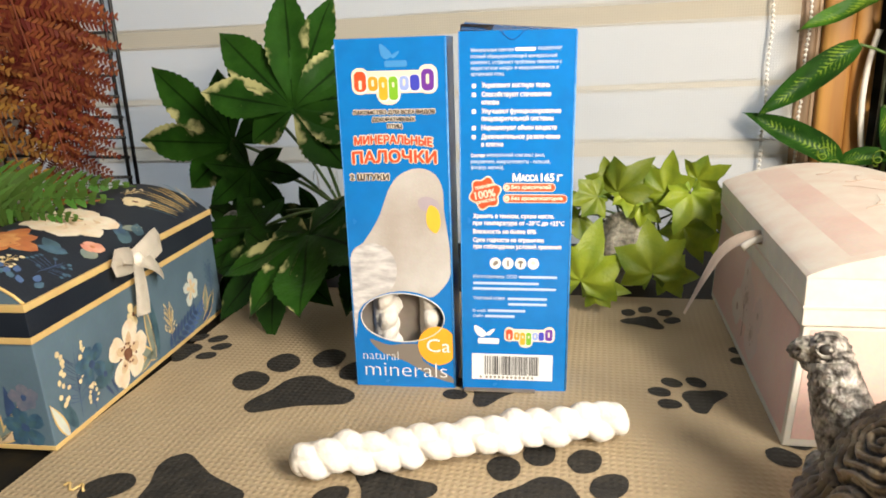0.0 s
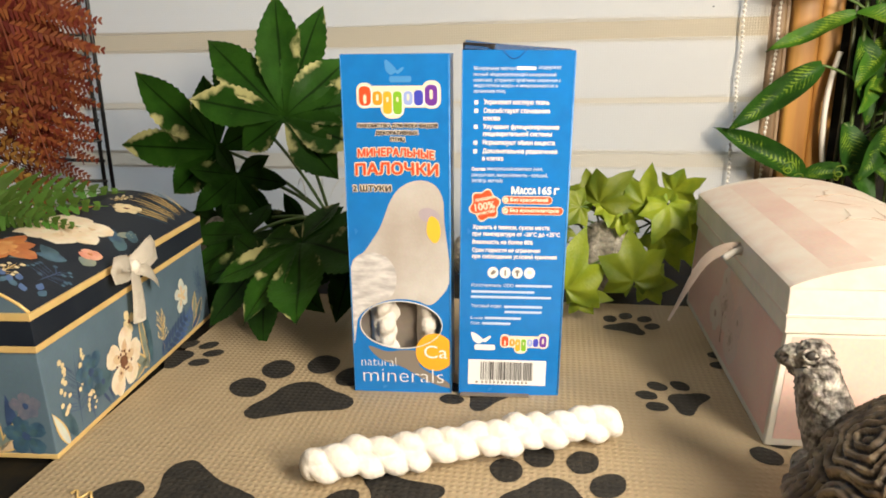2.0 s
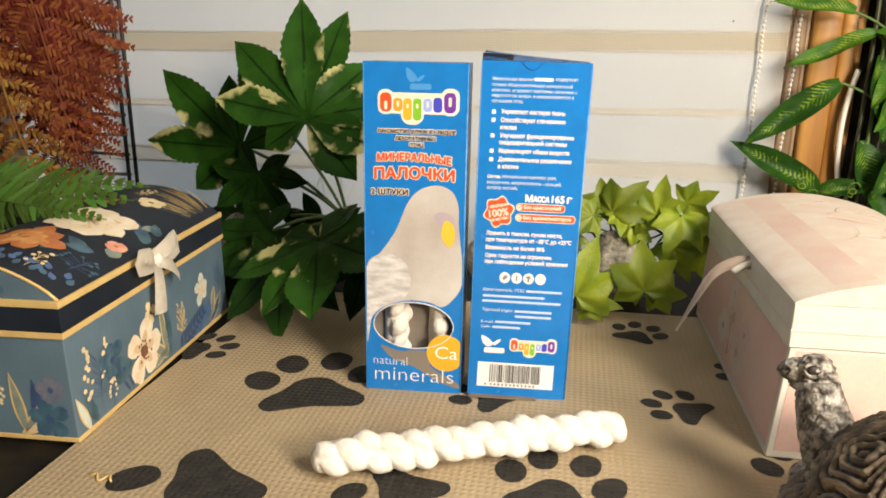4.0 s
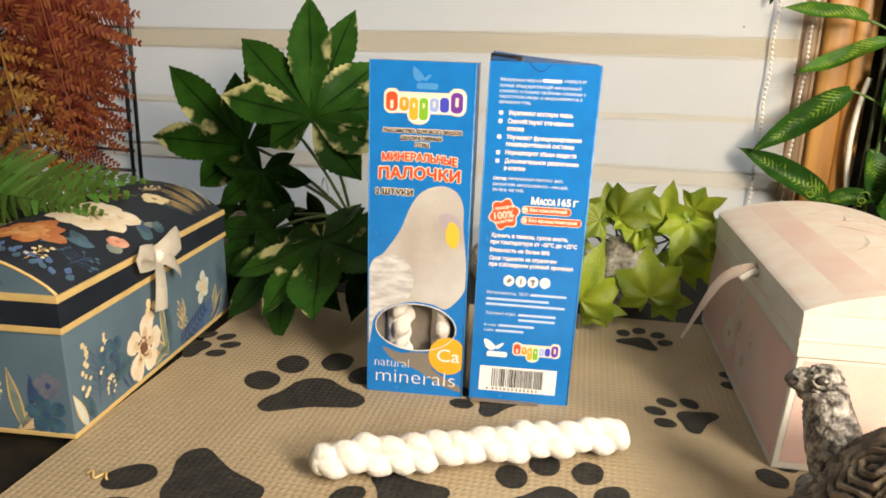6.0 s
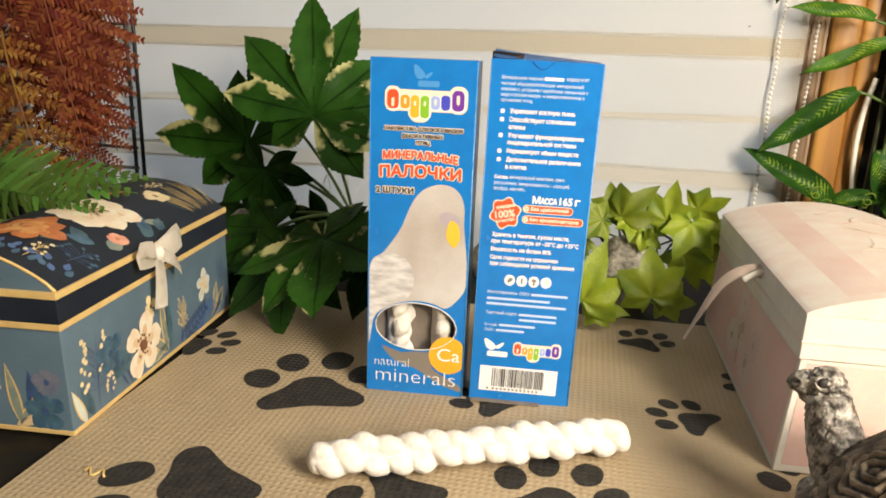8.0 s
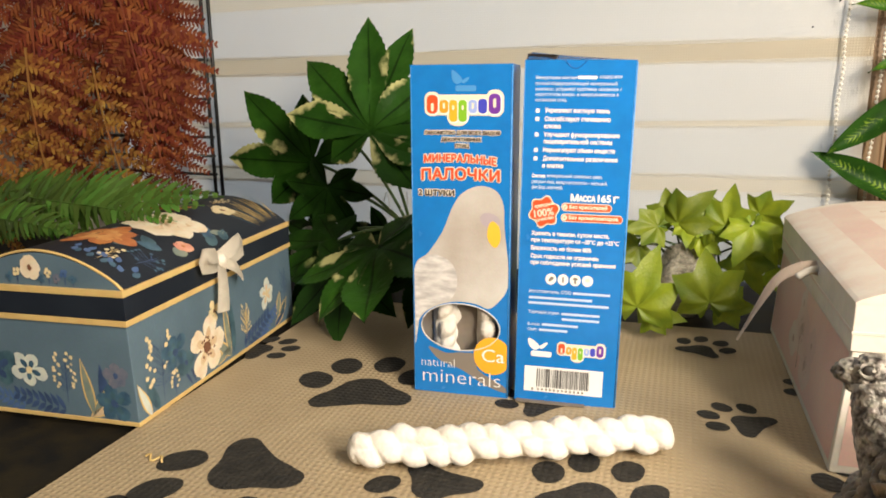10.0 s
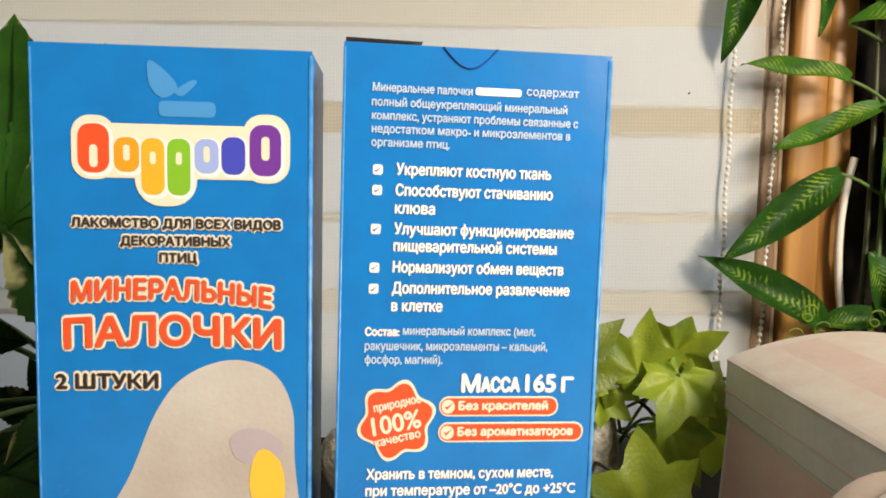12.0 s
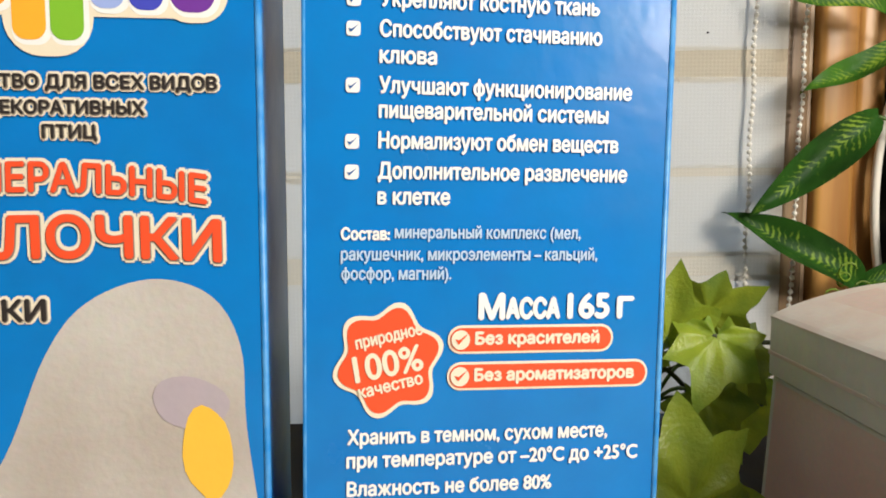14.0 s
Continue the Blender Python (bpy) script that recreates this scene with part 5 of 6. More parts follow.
# ---- statue ----
def tortoise_statue():
    """One plain mesh: a domed shell with ringed plates, a stout neck and a blunt head."""
    bm = bmesh.new()
    got = bmesh.ops.create_uvsphere(bm, u_segments=300, v_segments=200, radius=1.0)
    c, rad = Vector((0.185, 0.270, 0.020)), Vector((0.060, 0.054, 0.054))
    cells = [Vector((0, 0, 1))] + [Vector((math.cos(a) * 0.72, math.sin(a) * 0.72, 0.69)) for a in (2 * math.pi * k / 6 for k in range(6))]
    cells += [Vector((math.cos(a) * 0.985, math.sin(a) * 0.985, 0.12)) for a in (2 * math.pi * (k + 0.5) / 12 for k in range(12))]
    cells = [q.normalized() for q in cells]

    def carve(d):
        w = d + 0.05 * noise.noise_vector(d * 5)
        ds = sorted((w - q).length for q in cells)
        return ds[1] - ds[0]
    for v in got["verts"]:
        d = v.co.normalized()
        edge = carve(d)
        k = 1 - 0.06 * math.exp(-(edge / 0.035) ** 2) + 0.020 * math.sin(edge * 50 + 3 * noise.noise(d * 5)) * min(1, edge * 9) + 0.014 * noise.noise(d * 22)
        if d.z < 0.25:
            k *= 1 + 0.09 * max(0.0, 1 - abs(d.z - 0.05) / 0.20)
        v.co = Vector((c.x + rad.x * d.x * k, c.y + rad.y * d.y * k, max(0.0003, c.z + rad.z * d.z * k)))
    shell = set(bm.faces)
    first = len(bm.verts)
    tube(bend((0.153, 0.296, 0.022), (0.1425, 0.309, 0.042), (0.1398, 0.3165, 0.063), 40), 0.0150, 60, bm, 0.55)
    for centre, r in (((0.1392, 0.3190, 0.0668), (0.0074, 0.0072, 0.0072)), ((0.1335, 0.3215, 0.0650), (0.0074, 0.0060, 0.0058)), ((0.1300, 0.3225, 0.0645), (0.0046, 0.0044, 0.0042)),
                      ((0.1365, 0.3195, 0.0610), (0.0070, 0.0062, 0.0050)), ((0.1410, 0.3170, 0.0635), (0.0062, 0.0070, 0.0080))):
        blob(centre, r, 0.10, 60, 5, bm)
    for centre, r in (((0.150, 0.300, 0.018), (0.020, 0.018, 0.022)), ((0.140, 0.262, 0.008), (0.016, 0.012, 0.012)), ((0.158, 0.318, 0.008), (0.014, 0.010, 0.011))):
        blob(centre, r, 0.2, 60, 4, bm)
    bm.verts.ensure_lookup_table()
    for v in bm.verts[first:]:
        q = v.co * 330
        wrinkle = noise.noise(Vector((q.x * 0.8, q.y * 0.8, q.z * 2.2))) + 0.6 * noise.noise(q * 2.3)
        out = (v.co - Vector((0.142, 0.316, v.co.z))).normalized() if (v.co - Vector((0.142, 0.316, v.co.z))).length > 1e-5 else Vector((0, 0, 1))
        v.co += out * 0.0010 * wrinkle
    eye = Vector((0.1362, 0.3132, 0.0690))
    ahead = (Vector((0.034, 0.025, 0.199)) - eye).normalized()
    a = ahead.cross(Vector((0, 0, 1))).normalized()
    b = a.cross(ahead)
    ring = [eye + 0.0031 * math.cos(t) * a + 0.0026 * math.sin(t) * b for t in (2 * math.pi * k / 24 for k in range(25))]
    tube(ring, 0.0008, 8, bm)
    seen = set(bm.faces)
    blob(eye, (0.0024, 0.0014, 0.0022), 0.0, 40, 3, bm)
    for f in set(bm.faces) - seen:
        f.material_index = 2
    for v in bm.verts:
        v.co.z = max(0.0003, v.co.z)
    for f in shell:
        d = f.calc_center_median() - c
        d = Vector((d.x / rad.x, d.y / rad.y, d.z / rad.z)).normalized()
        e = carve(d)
        # groove faces get the dark material: shade painted between the plates
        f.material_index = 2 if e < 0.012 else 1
    return bm


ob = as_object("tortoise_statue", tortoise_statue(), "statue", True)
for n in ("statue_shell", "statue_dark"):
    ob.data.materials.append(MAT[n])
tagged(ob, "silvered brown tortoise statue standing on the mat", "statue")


# ---- foliage ----
def leaf_lobe(bm, uv, length, width, angle, droop, fold, teeth, offset=0.0, base=0.0, shape=0.9, curl=0.0, power=0.9):
    """One blade of a leaf in the xy plane, y along it; angle turns it about z."""
    n = 30 if teeth else 14
    c, s = math.cos(radians(angle)), math.sin(radians(angle))
    rows = []
    for i in range(n + 1):
        f = i / n
        w = width * (math.sin(math.pi * min(1, f * 0.96 + 0.04) ** shape) ** power if f < 1 else 0.0)
        if base and f < 0.4:
            w = max(w, base * (1 - f))
        if teeth and 0.3 < f < 0.98:
            w *= 1 + (0.045 if i % 2 else -0.045)
        row = []
        for k in (-1, -0.5, 0, 0.5, 1):
            x, y = w * k, f * length
            z = fold * abs(k) * w - droop * length * f * f + offset + curl * math.sin(f * 9 + k) * width
            row.append((bm.verts.new((c * x + s * y, -s * x + c * y, z)), k, f))
        rows.append(row)
    for a, b in zip(rows, rows[1:]):
        for j in range(4):
            q = (a[j], a[j + 1], b[j + 1], b[j])
            face = bm.faces.new([p[0] for p in q])
            for loop, p in zip(face.loops, q):
                loop[uv].uv = (p[1], p[2])


def leaf_mesh(name, lobes, material, teeth=True, power=0.9, curl=0.05):
    bm = bmesh.new()
    uv = bm.loops.layers.uv.new("UVMap")
    for k, (length, width, angle, droop, fold, base, shape) in enumerate(lobes):
        leaf_lobe(bm, uv, length, width, angle, droop, fold, teeth, 0.006 * (k % 2), base, shape, curl, 1.1 if teeth else power)
    bmesh.ops.remove_doubles(bm, verts=bm.verts[:], dist=1e-6)
    me = bpy.data.meshes.new(name)
    bm.to_mesh(me)
    bm.free()
    me.materials.append(MAT[material])
    for p in me.polygons:
        p.use_smooth = True
    return me


def oriented(at, along, facing, size):
    """The pose of a leaf: its base, the way its tip points and the way its face looks."""
    y = Vector(along).normalized()
    z = (Vector(facing) - Vector(facing).dot(y) * y).normalized()
    x = y.cross(z)
    m = Matrix((x, y, z)).transposed().to_4x4()
    return Matrix.Translation(at) @ m @ Matrix.Diagonal((size, size, size, 1))


def leaf(name, me, parent, m):
    ob = new(name, me)
    ob.parent = parent
    ob.matrix_basis = m
    return ob


rnd = random.Random(11)


def palmate(lobes, material, seed):
    """An aralia leaf from its lobes: (length, half width, angle)."""
    rnd = random.Random(seed)
    return leaf_mesh("leaf", [(L, W, A + rnd.uniform(-3, 3), rnd.uniform(0.03, 0.22), rnd.uniform(0.12, 0.28), 0.035, 1.20) for L, W, A in lobes], material)


FULL = ((1.0, 0.200, 0), (0.97, 0.195, 44), (0.95, 0.195, -44), (0.86, 0.18, 88), (0.86, 0.18, -88), (0.62, 0.14, 132), (0.62, 0.14, -132))
ARALIA = [palmate(FULL, "aralia_shaded", q) for q in (3, 4)]
LEAF_LEFT = palmate(((1.0, 0.185, -50), (0.97, 0.165, -91), (0.64, 0.15, -126), (0.56, 0.14, -170), (0.62, 0.16, -8), (0.58, 0.15, 62)), "aralia", 5)
LEAF_TOP = palmate(((1.0, 0.165, -49), (0.99, 0.175, -7), (0.96, 0.160, 12), (0.66, 0.170, 43), (0.78, 0.16, 74), (0.80, 0.16, -80), (0.60, 0.16, 108), (0.60, 0.17, 136), (0.42, 0.14, -122)), "aralia", 6)
LEAF_LOW = palmate(((1.0, 0.270, 0), (0.92, 0.210, 40), (1.0, 0.280, -52), (0.95, 0.20, 84), (0.80, 0.20, -98), (0.62, 0.16, 130), (0.60, 0.16, -146)), "aralia", 7)
LEAF_BACK = palmate(((1.0, 0.26, -22), (0.9, 0.24, 28), (0.8, 0.2, -75), (0.8, 0.2, 80)), "aralia_shaded", 8)
aralia = thing("aralia_plant", "dark green aralia plant with cream-edged palmate leaves", "plant")
ROOT = Vector((-0.150, 0.565, -0.004))
CROWN = Vector((-0.150, 0.565, 0.056))
part("trunk", tube([ROOT, (-0.149, 0.565, 0.02), CROWN], 0.0035, 8), "stem", aralia, "", True)
for k, (me, at, along, facing, size) in enumerate((
        (LEAF_LEFT, (-0.2455, 0.5745, 0.1136), (0.0, 0.02, 1.0), (0.05, -1, 0.05), 0.097),
        (LEAF_TOP, (-0.1640, 0.5200, 0.1450), (0.0, 0.38, 0.92), (0.05, -0.92, 0.38), 0.097),
        (LEAF_BACK, (-0.2330, 0.6050, 0.1400), (0.0, 0.0, 1.0), (0.1, -1, 0.1), 0.056),
        (LEAF_LOW, (-0.1400, 0.4700, 0.0660), (0.20, -0.877, -0.40), (-0.25, -0.50, 0.80), 0.074),
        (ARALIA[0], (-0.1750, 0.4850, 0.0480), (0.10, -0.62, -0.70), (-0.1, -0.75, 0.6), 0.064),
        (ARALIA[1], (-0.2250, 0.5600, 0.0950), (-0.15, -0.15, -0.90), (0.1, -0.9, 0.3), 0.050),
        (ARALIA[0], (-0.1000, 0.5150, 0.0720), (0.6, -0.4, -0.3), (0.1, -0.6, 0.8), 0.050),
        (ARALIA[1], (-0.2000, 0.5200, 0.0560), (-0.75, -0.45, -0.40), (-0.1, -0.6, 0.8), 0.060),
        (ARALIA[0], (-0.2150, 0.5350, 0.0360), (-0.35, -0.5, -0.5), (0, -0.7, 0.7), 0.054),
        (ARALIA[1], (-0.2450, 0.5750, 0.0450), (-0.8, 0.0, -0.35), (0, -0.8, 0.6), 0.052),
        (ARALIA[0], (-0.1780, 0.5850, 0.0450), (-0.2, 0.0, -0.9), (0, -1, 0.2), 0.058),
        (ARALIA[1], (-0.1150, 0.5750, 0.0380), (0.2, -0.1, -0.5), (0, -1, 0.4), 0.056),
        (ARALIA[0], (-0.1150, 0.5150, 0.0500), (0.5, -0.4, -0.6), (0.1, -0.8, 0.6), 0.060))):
    at = Vector(at)
    leaf("leaf", me, aralia, oriented(at, along, facing, size))
    mid = CROWN.lerp(at, 0.5) + Vector((0, 0.012, 0.012))
    part("stalk", tube(bend(CROWN, mid, at + Vector((0, 0.002, 0)), 10), 0.0014, 6), "stem", aralia, "", True)
for k in range(5):
    a = CROWN + Vector((0.01 * k - 0.02, 0, 0.02))
    part("wisp", tube(bend(a, a + Vector((-0.01 + 0.01 * k, 0.02, 0.03)), a + Vector((-0.02 + 0.014 * k, 0.03, -0.01)), 8), 0.0004, 4), "cable", aralia, "thin pale wire")


def frond_mesh(name, material, length, width, pairs, leaflets, droop, seed, shape=0.8):
    """A twice-cut fern frond along x in the xy plane: rachis, side stems and small leaflets."""
    rnd = random.Random(seed)
    bm = bmesh.new()
    spine = [Vector((length * f, 0.03 * length * math.sin(3 * f + seed), -droop * length * f * f)) for f in (i / 24 for i in range(25))]
    tube(spine, 0.0011, 5, bm, 0.4)
    for i in range(pairs):
        f = (i + 0.6) / pairs
        p = spine[min(24, int(f * 24))]
        w = width * (math.sin(math.pi * (0.12 + 0.88 * f)) ** shape * (1.15 - 0.5 * f) + 0.05)
        for side in (-1, 1):
            ang = radians(66 - 22 * f + rnd.uniform(-7, 7)) * side
            d = Vector((math.cos(ang), math.sin(ang), rnd.uniform(-0.25, 0.1))).normalized()
            up = Vector((rnd.uniform(-0.2, 0.2), rnd.uniform(-0.2, 0.2), 1))
            n = max(3, int(leaflets * (w / width)))
            q = Vector((-d.y, d.x, 0)).normalized()
            tip = p + d * w
            a, b = p + q * 0.0003, p - q * 0.0003
            bm.faces.new([bm.verts.new(v) for v in (a, b, tip)])
            for j in range(n):
                g = (j + 0.7) / n
                base = p + d * (w * g) + Vector((0, 0, -0.12 * w * g * g))
                ll = w * 0.15 * (1.05 - 0.75 * g) + 0.0014
                for sd in (-1, 1):
                    e = (q * sd * 0.85 + d * 0.55 + up * rnd.uniform(-0.2, 0.25)).normalized()
                    s2 = d * (w / n * 0.42)
                    bm.faces.new([bm.verts.new(v) for v in (base - s2, base + e * ll * 0.6 - s2 * 0.8, base + e * ll, base + e * ll * 0.55 + s2 * 0.9, base + s2)])
    me = bpy.data.meshes.new(name)
    bm.to_mesh(me)
    bm.free()
    me.materials.append(MAT[material])
    return me


RED = [frond_mesh("frond", "fern_red", 0.25, 0.066, 24, 18, 0.05, s) for s in (1, 2)]
OCHRE = [frond_mesh("frond", "fern_ochre", 0.16, 0.040, 14, 10, 0.10, s) for s in (3, 4)]


def sword_frond(name, material, length, width, pairs, seed):
    """A once-cut fern frond: paired, toothed blades along a stem."""
    rnd = random.Random(seed)
    bm = bmesh.new()
    spine = [Vector((length * f, 0.02 * length * math.sin(3 * f + seed), -0.10 * length * f * f)) for f in (i / 24 for i in range(25))]
    tube(spine, 0.0010, 5, bm, 0.4)
    for i in range(pairs):
        f = (i + 0.5) / pairs
        p = spine[int(f * 24)]
        w = width * (0.55 + 0.45 * math.sin(math.pi * min(1, f * 1.5))) * (1 if f < 0.72 else 1 - 0.85 * (f - 0.72) / 0.28)
        for side in (-1, 1):
            ang = radians(72 - 25 * f + rnd.uniform(-6, 6)) * side
            d = Vector((math.cos(ang), math.sin(ang), rnd.uniform(-0.25, 0.15))).normalized()
            q = Vector((-d.y, d.x, rnd.uniform(-0.3, 0.3)))
            hw = length / pairs * 0.55
            left, right = [], []
            for k in range(9):
                g = k / 8
                s = hw * (1 - g) ** 0.6 * (1.0 if k % 2 else 0.78)
                c = p + d * (w * g) + Vector((0, 0, -0.15 * w * g * g))
                left.append(bm.verts.new(c + q * s))
                right.append(bm.verts.new(c - q * s))
            for k in range(8):
                bm.faces.new((left[k], left[k + 1], right[k + 1], right[k]))
    me = bpy.data.meshes.new(name)
    bm.to_mesh(me)
    bm.free()
    me.materials.append(MAT[material])
    return me


GREEN = [sword_frond("frond", "fern_green", 0.20, 0.034, 26, s) for s in (5, 6)]


def along_x(at, to, facing, size=1.0):
    x = (Vector(to) - Vector(at)).normalized()
    z = (Vector(facing) - Vector(facing).dot(x) * x).normalized()
    y = z.cross(x)
    m = Matrix((x, y, z)).transposed().to_4x4()
    return Matrix.Translation(at) @ m @ Matrix.Diagonal((size, size, size, 1))


red_fern = thing("red_fern", "rust red artificial fern hanging in front of the wire rack", "plant")
for k, (at, to, f, s) in enumerate((((-0.415, 0.520, 0.345), (-0.338, 0.495, 0.10), (0.15, -1, 0.1), 1.0), ((-0.455, 0.500, 0.335), (-0.440, 0.470, 0.10), (0.2, -1, 0.1), 1.0),
                                    ((-0.430, 0.555, 0.330), (-0.345, 0.545, 0.08), (0, -1, 0.1), 0.95), ((-0.520, 0.490, 0.335), (-0.525, 0.460, 0.10), (0.25, -1, 0), 1.0),
                                    ((-0.420, 0.560, 0.335), (-0.400, 0.560, 0.09), (0.1, -1, 0), 1.0), ((-0.490, 0.540, 0.300), (-0.480, 0.540, 0.05), (0.1, -1, 0), 1.0),
                                    ((-0.455, 0.580, 0.320), (-0.400, 0.580, 0.05), (-0.2, -1, 0), 0.95), ((-0.600, 0.520, 0.320), (-0.600, 0.500, 0.05), (0.3, -1, 0), 1.0),
                                    ((-0.450, 0.600, 0.260), (-0.440, 0.600, 0.02), (0, -1, 0), 1.0), ((-0.550, 0.580, 0.28), (-0.545, 0.58, 0.03), (0, -1, 0), 1.0))):
    leaf("frond", RED[k % 2], red_fern, along_x(at, to, f, s))
for k, (at, to, f) in enumerate((((-0.470, 0.455, 0.200), (-0.445, 0.430, 0.05), (0.2, -1, 0.2)), ((-0.430, 0.465, 0.215), (-0.415, 0.445, 0.07), (0.2, -1, 0.1)), ((-0.500, 0.450, 0.17), (-0.490, 0.42, 0.03), (0.3, -1, 0.2)),
                                 ((-0.400, 0.500, 0.20), (-0.375, 0.490, 0.07), (0.1, -1, 0.2)), ((-0.440, 0.430, 0.14), (-0.455, 0.400, 0.02), (0.2, -1, 0.3)))):
    leaf("frond", OCHRE[k % 2], red_fern, along_x(at, to, f))
part("hanger", tube([(-0.60, 0.56, 0.345), (-0.345, 0.56, 0.345)], 0.0015, 6), "stem_dark", red_fern, "thin dark stem")

green_fern = thing("green_fern", "green artificial fern resting on the blue chest lid", "plant")
for k, (at, to, f, s) in enumerate((((-0.420, 0.405, 0.103), (-0.262, 0.395, 0.108), (0.05, -0.92, 0.45), 0.90), ((-0.430, 0.385, 0.098), (-0.300, 0.355, 0.102), (0.1, -0.6, 0.8), 0.70),
                                    ((-0.450, 0.440, 0.104), (-0.275, 0.455, 0.107), (0.0, -0.8, 0.6), 0.92), ((-0.450, 0.375, 0.080), (-0.370, 0.325, 0.086), (0.2, -0.6, 0.7), 0.55),
                                    ((-0.470, 0.400, 0.085), (-0.350, 0.350, 0.098), (0.1, -0.7, 0.7), 0.70), ((-0.470, 0.43, 0.100), (-0.34, 0.40, 0.118), (0.1, -0.8, 0.5), 0.75), ((-0.372, 0.395, 0.111), (-0.236, 0.366, 0.103), (0.05, -0.95, 0.45), 0.68), ((-0.400, 0.365, 0.100), (-0.300, 0.340, 0.100), (0.1, -0.95, 0.45), 0.55))):
    leaf("frond", GREEN[k % 2], green_fern, along_x(at, to, f, s))
    part("stalk", tube(bend(at, (-0.485, 0.44, 0.08), (-0.49, 0.45, -0.003), 8), 0.0013, 6), "stem", green_fern, "", True)

# ivy with its stones
def ivy_leaf(seed):
    """A broad ivy blade with five pointed, joined lobes, one unit from its foot to its tip; raised between the veins."""
    rnd = random.Random(seed)
    tips = [(a + rnd.uniform(-6, 6), r * rnd.uniform(0.92, 1.08)) for a, r in ((-158, 0.34), (-104, 0.66), (-50, 0.80), (0, 1.0), (50, 0.80), (104, 0.66), (158, 0.34))]
    rim = []
    for (a0, r0), (a1, r1) in zip(tips, tips[1:]):
        low = min(r0, r1) * 0.76
        for i in range(8):
            f = i / 8
            g = abs(2 * f - 1)
            r = low + ((r0 if f < 0.5 else r1) - low) * g ** 1.45
            rim.append((a0 + (a1 - a0) * f, r * (1 + 0.03 * rnd.uniform(-1, 1)), g))
    rim.append((*tips[-1], 1.0))
    bm = bmesh.new()
    rings = []
    for j in range(1, 6):
        q = j / 5
        row = []
        for a, r, g in rim:
            x, y = q * r * math.sin(radians(a)), q * r * math.cos(radians(a))
            z = 0.10 * (1 - g) * q * math.sin(math.pi * q * 0.8) - 0.16 * (q * r) ** 2 + 0.05 * math.sin(3 * x + 4 * y + seed)
            row.append(bm.verts.new((x, y, z)))
        rings.append(row)
    foot = bm.verts.new((0, 0, 0))
    for i in range(len(rim) - 1):
        bm.faces.new((foot, rings[0][i], rings[0][i + 1]))
        for a, b in zip(rings, rings[1:]):
            bm.faces.new((a[i], b[i], b[i + 1], a[i + 1]))
    me = bpy.data.meshes.new("leaf")
    bm.to_mesh(me)
    bm.free()
    me.materials.append(MAT["ivy"])
    for p in me.polygons:
        p.use_smooth = True
    return me


IVY = [ivy_leaf(q) for q in (1, 2, 3, 4)]
ivy = thing("ivy_plant", "light green artificial ivy at the back of the mat", "plant")
IROOT = Vector((0.085, 0.585, -0.003))
spots = [((0.039, 0.508, 0.025), (0.25, -0.13, 0.95), 0.044), ((0.086, 0.510, 0.031), (-0.14, -0.14, 0.98), 0.038), ((0.096, 0.562, 0.074), (0.20, -0.19, 0.96), 0.031),
         ((0.113, 0.555, 0.076), (-0.20, -0.28, -0.60), 0.030), ((0.063, 0.560, 0.075), (0.62, -0.17, 0.77), 0.034), ((0.057, 0.570, 0.075), (-0.17, -0.27, 0.95), 0.026),
         ((0.049, 0.555, 0.073), (-0.96, -0.29, 0.02), 0.025), ((0.069, 0.558, 0.074), (0.10, -0.55, -0.50), 0.018), ((0.085, 0.570, 0.070), (0.70, -0.40, 0.26), 0.022),
         ((0.080, 0.572, 0.062), (0.73, -0.54, -0.43), 0.020), ((0.123, 0.575, 0.066), (0.36, -0.34, -0.87), 0.026),
         ((0.093, 0.568, 0.078), (-0.88, -0.37, 0.30), 0.024), ((0.048, 0.515, 0.018), (0.80, -0.33, 0.05), 0.024), ((0.094, 0.522, 0.026), (0.80, -0.30, 0.10), 0.024),
         ((0.120, 0.582, 0.080), (0.74, -0.50, 0.34), 0.026), ((0.035, 0.570, 0.054), (-0.65, -0.55, -0.53), 0.024), ((0.020, 0.575, 0.060), (-0.5, -0.2, 0.4), 0.028),
         ((0.130, 0.590, 0.055), (0.5, -0.2, 0.1), 0.030), ((0.140, 0.595, 0.036), (0.5, -0.2, -0.3), 0.032), ((0.015, 0.570, 0.035), (-0.6, -0.1, -0.2), 0.030),
         ((0.110, 0.560, 0.050), (0.4, -0.4, -0.7), 0.028)]
rnd = random.Random(19)
for k, (at, along, size) in enumerate(spots):
    at = Vector(at)
    leaf("leaf", IVY[k % 4], ivy, oriented(at, along, (rnd.uniform(-0.35, 0.35), -1, rnd.uniform(0.15, 0.6)), size))
    start = IROOT + Vector((rnd.uniform(-0.02, 0.02), 0, 0.02 + 0.3 * at.z))
    part("stalk", tube(bend(start, start.lerp(at, 0.6) + Vector((0, 0.01, 0.012)), at, 8), 0.0009, 5), "stem_dark" if k % 2 else "stem", ivy, "", True)
for k in range(6):
    x = -0.02 + 0.03 * k
    part("vine", tube(bend((x, 0.60, 0.055), (x + 0.03, 0.575, 0.07 + 0.006 * (k % 3)), (x + 0.05, 0.592, 0.035), 12), 0.0011, 6), "stem_dark", ivy, "dark bare vine", True)
part("vine", tube([IROOT, IROOT + Vector((0.004, 0, 0.03)), IROOT + Vector((0.0, 0.0, 0.06))], 0.002, 6), "stem_dark", ivy, "dark bare vine", True)
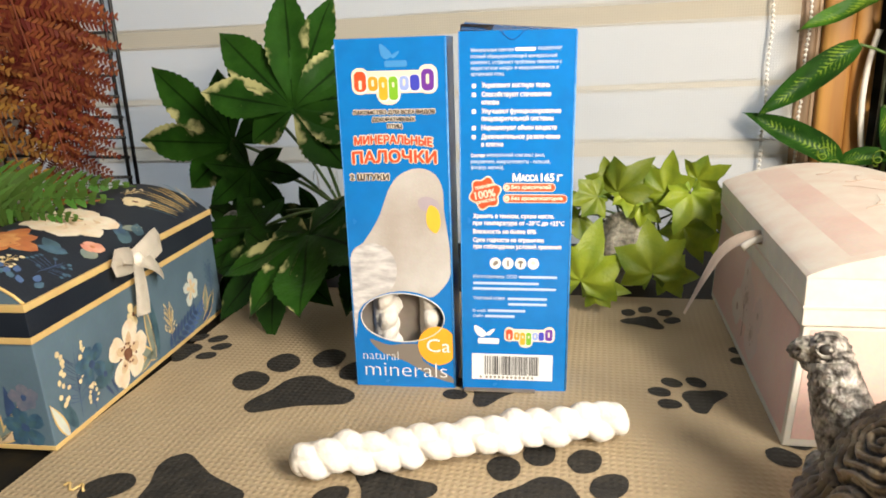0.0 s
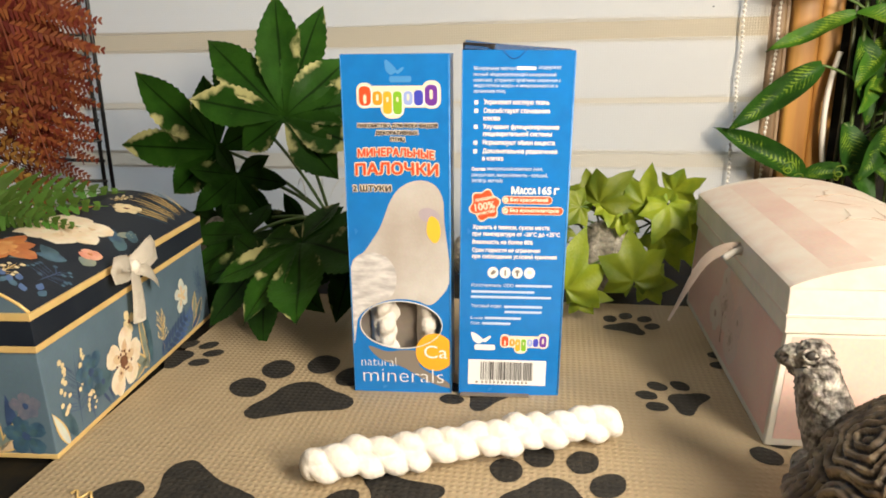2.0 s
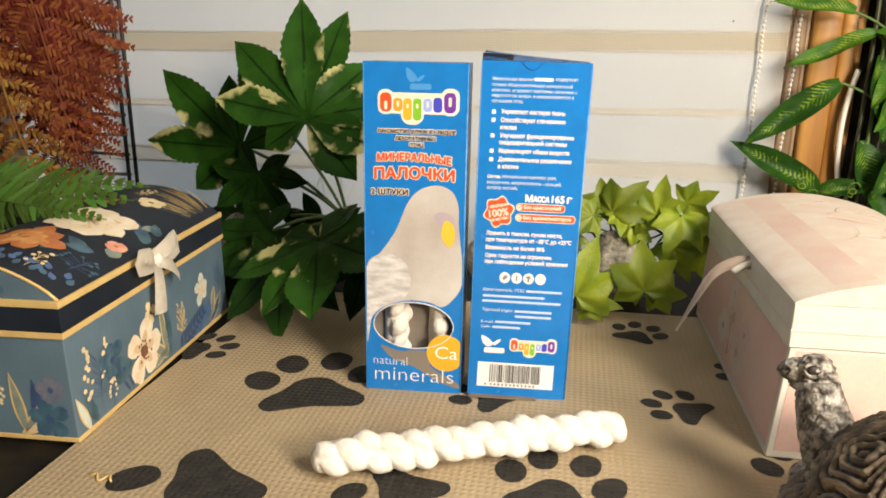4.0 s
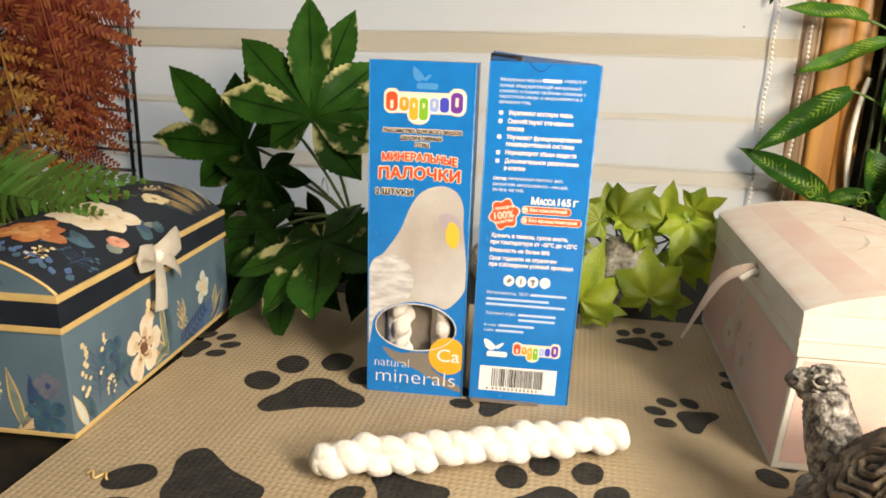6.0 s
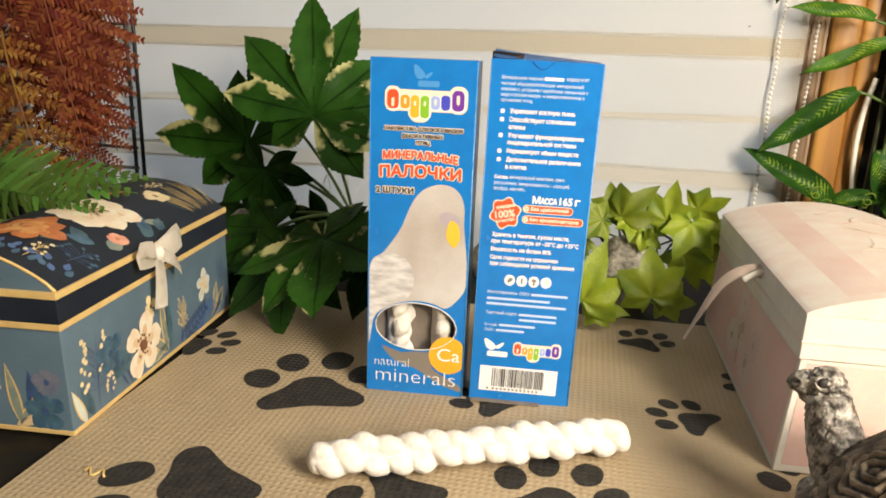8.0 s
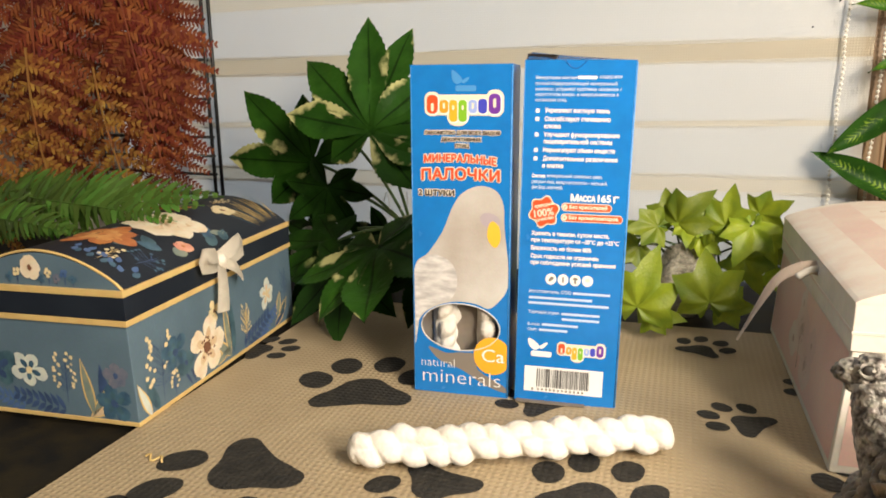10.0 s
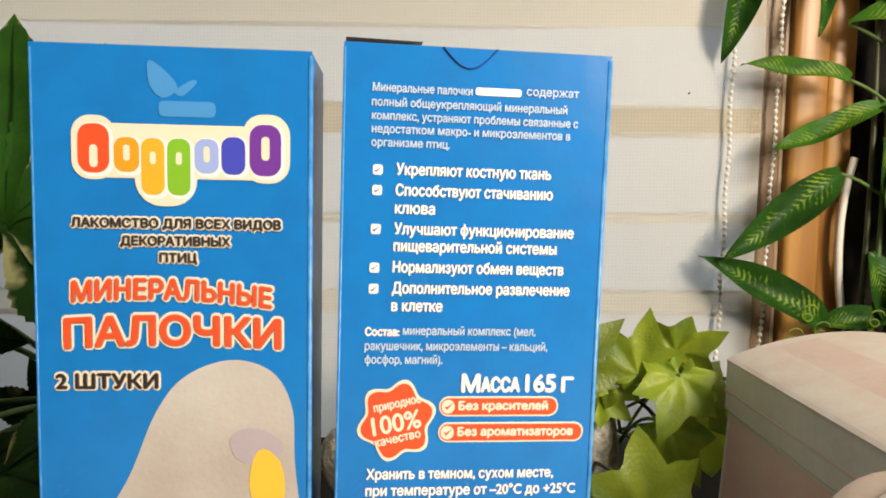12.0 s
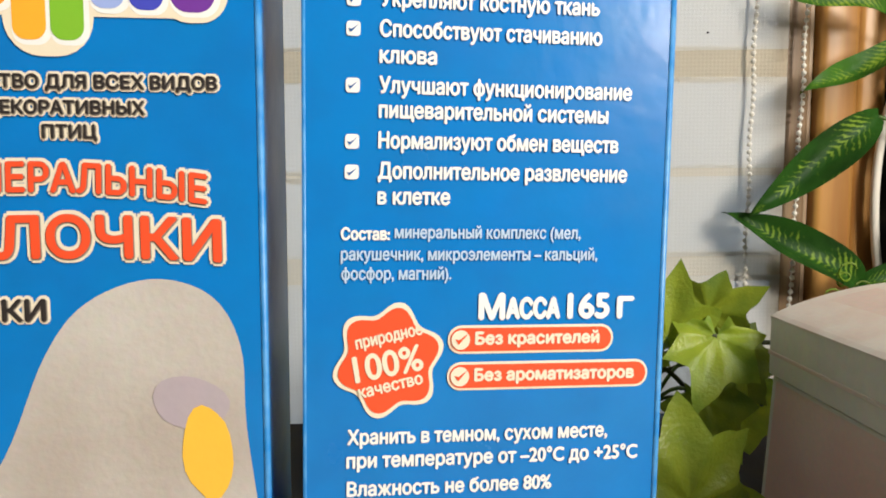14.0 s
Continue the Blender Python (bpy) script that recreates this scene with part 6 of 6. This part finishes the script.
for c, r in (((0.073, 0.585, 0.026), (0.023, 0.018, 0.030)), ((-0.255, 0.580, 0.024), (0.022, 0.018, 0.030)), ((-0.03, 0.59, 0.022), (0.024, 0.016, 0.026))):
    tagged(as_object("stone", blob(c, r, 0.25, 30, 4), "stone", True), "grey speckled rounded stone behind the leaves", "stone", "grey stones")

# climbing vine beside the post
VINE = [leaf_mesh("leaf", [(1.0, 0.170, 0, d, f, 0.0, 0.80)], m_, False, 0.8, 0.16) for m_ in ("vine", "vine_light") for d, f in ((0.06, 0.55), (0.22, 0.7), (-0.12, 0.45))]
vine = thing("climbing_vine", "green vine with yellow-veined leaves in front of the post", "plant")
for k, (a, b, face, w) in enumerate((((0.243, 0.664, 0.168), (0.172, 0.655, 0.117), (-0.1, -1, 0.35), 1.15), ((0.238, 0.668, 0.076), (0.169, 0.655, 0.121), (0.1, -1, 0.35), 1.25),
                                     ((0.262, 0.660, 0.207), (0.199, 0.664, 0.175), (0.0, -0.8, 0.7), 1.0), ((0.247, 0.668, 0.223), (0.182, 0.664, 0.233), (0, -0.9, 0.5), 0.95),
                                     ((0.192, 0.672, 0.300), (0.173, 0.668, 0.236), (-0.2, -1, 0.1), 1.3), ((0.262, 0.660, 0.207), (0.335, 0.650, 0.190), (0.1, -0.8, 0.7), 1.2),
                                     ((0.300, 0.650, 0.125), (0.275, 0.645, 0.075), (0.1, -0.9, 0.5), 1.5), ((0.238, 0.668, 0.076), (0.285, 0.650, 0.088), (0, -0.9, 0.6), 1.3),
                                     ((0.245, 0.668, 0.255), (0.330, 0.655, 0.262), (0, -0.7, 0.8), 1.2), ((0.300, 0.660, 0.170), (0.300, 0.645, 0.110), (-0.2, -1, 0.2), 1.2),
                                     ((0.290, 0.670, 0.230), (0.325, 0.655, 0.165), (0.2, -1, 0.2), 1.2), ((0.238, 0.672, 0.300), (0.222, 0.665, 0.245), (0, -1, 0.2), 0.9),
                                     ((0.280, 0.670, 0.150), (0.325, 0.650, 0.150), (0, -0.9, 0.5), 1.3), ((0.290, 0.660, 0.085), (0.335, 0.645, 0.060), (0, -0.9, 0.5), 1.4),
                                     ((0.255, 0.662, 0.070), (0.225, 0.650, 0.045), (0, -0.9, 0.5), 1.2), ((0.262, 0.668, 0.300), (0.290, 0.655, 0.240), (0.2, -1, 0.2), 1.2),
                                     ((0.31, 0.67, 0.32), (0.345, 0.655, 0.25), (0.2, -1, 0.2), 1.3), ((0.275, 0.67, 0.06), (0.30, 0.65, 0.01), (0, -1, 0.3), 1.3),
                                     ((0.272, 0.672, 0.19), (0.284, 0.662, 0.12), (0.3, -1, 0), 1.6), ((0.275, 0.672, 0.27), (0.288, 0.662, 0.20), (0.3, -1, 0), 1.6),
                                     ((0.268, 0.672, 0.12), (0.290, 0.662, 0.05), (0.3, -1, 0), 1.6), ((0.296, 0.675, 0.23), (0.306, 0.660, 0.15), (0.3, -1, 0), 1.5),
                                     ((0.320, 0.685, 0.13), (0.350, 0.67, 0.06), (0.3, -1, 0), 1.5), ((0.275, 0.685, 0.33), (0.295, 0.68, 0.26), (0.3, -1, 0), 1.4))):
    a, b = Vector(a), Vector(b)
    m = oriented(a, b - a, face, (b - a).length) @ Matrix.Diagonal((w * 0.66, 1, 1, 1))
    leaf("leaf", VINE[k % 3 + (3 if k in (2, 3, 5, 8, 10, 12, 15) else 0)], vine, m)
    part("stalk", tube(bend(a, a.lerp(Vector((0.283, 0.672, a.z - 0.01)), 0.5), (0.283, 0.674, a.z - 0.02), 6), 0.0011, 5), "stem", vine, "", True)
rnd = random.Random(31)
for k in range(26):
    a = Vector((rnd.uniform(0.292, 0.365), rnd.uniform(0.672, 0.690), rnd.uniform(0.05, 0.33)))
    ln = rnd.uniform(0.030, 0.052)
    m = oriented(a, (rnd.uniform(-0.8, 0.8), rnd.uniform(-0.5, -0.1), rnd.uniform(-1.0, 0.3)), (rnd.uniform(-0.6, 0.6), -1, rnd.uniform(0.0, 0.9)), ln)
    leaf("leaf", VINE[rnd.randrange(6)], vine, m)
    part("stalk", tube(bend(a, a + Vector((0.004, 0.004, -0.01)), (0.290 + 0.02 * (k % 3), 0.682, a.z - 0.02), 6), 0.0009, 5), "stem", vine, "", True)
for k in range(7):
    x = 0.262 + 0.010 * k
    part("main_stem", tube(bend((x, 0.676, -0.003), (x + 0.010 - 0.004 * k, 0.668, 0.16), (x - 0.004, 0.676, 0.42), 16), 0.0017 - 0.00012 * k, 6), "stem" if k % 2 else "stem_dark", vine, "", True)
for k, (x, z) in enumerate(((0.222, 0.088), (0.230, 0.078), (0.214, 0.074), (0.262, 0.085))):
    pts = [(x + 0.0045 * math.cos(1.1 * i * 0.5) * (1 - i / 40), 0.650 + 0.001 * i * 0.3, z + 0.0045 * math.sin(1.1 * i * 0.5) * (1 - i / 40) - 0.0004 * i) for i in range(26)]
    part("tendril", tube(pts, 0.0006, 5), "ivy", vine, "curled light green tendril", True)

tagged(as_object("thread", tube([(-0.186 + 0.0012 * i, 0.276 + 0.002 * math.sin(i * 1.1), 0.0012 + 0.0006 * math.sin(i)) for i in range(11)], 0.0006, 6), "gold", True),
       "small curled yellow thread lying on the mat", "thread")

tagged(as_object("speck", blob((0.159, 0.6878, 0.217), (0.0009, 0.0004, 0.0007), 0.3, 40, 1), "ink_black", True), "tiny dark speck on the blind fabric", "speck")
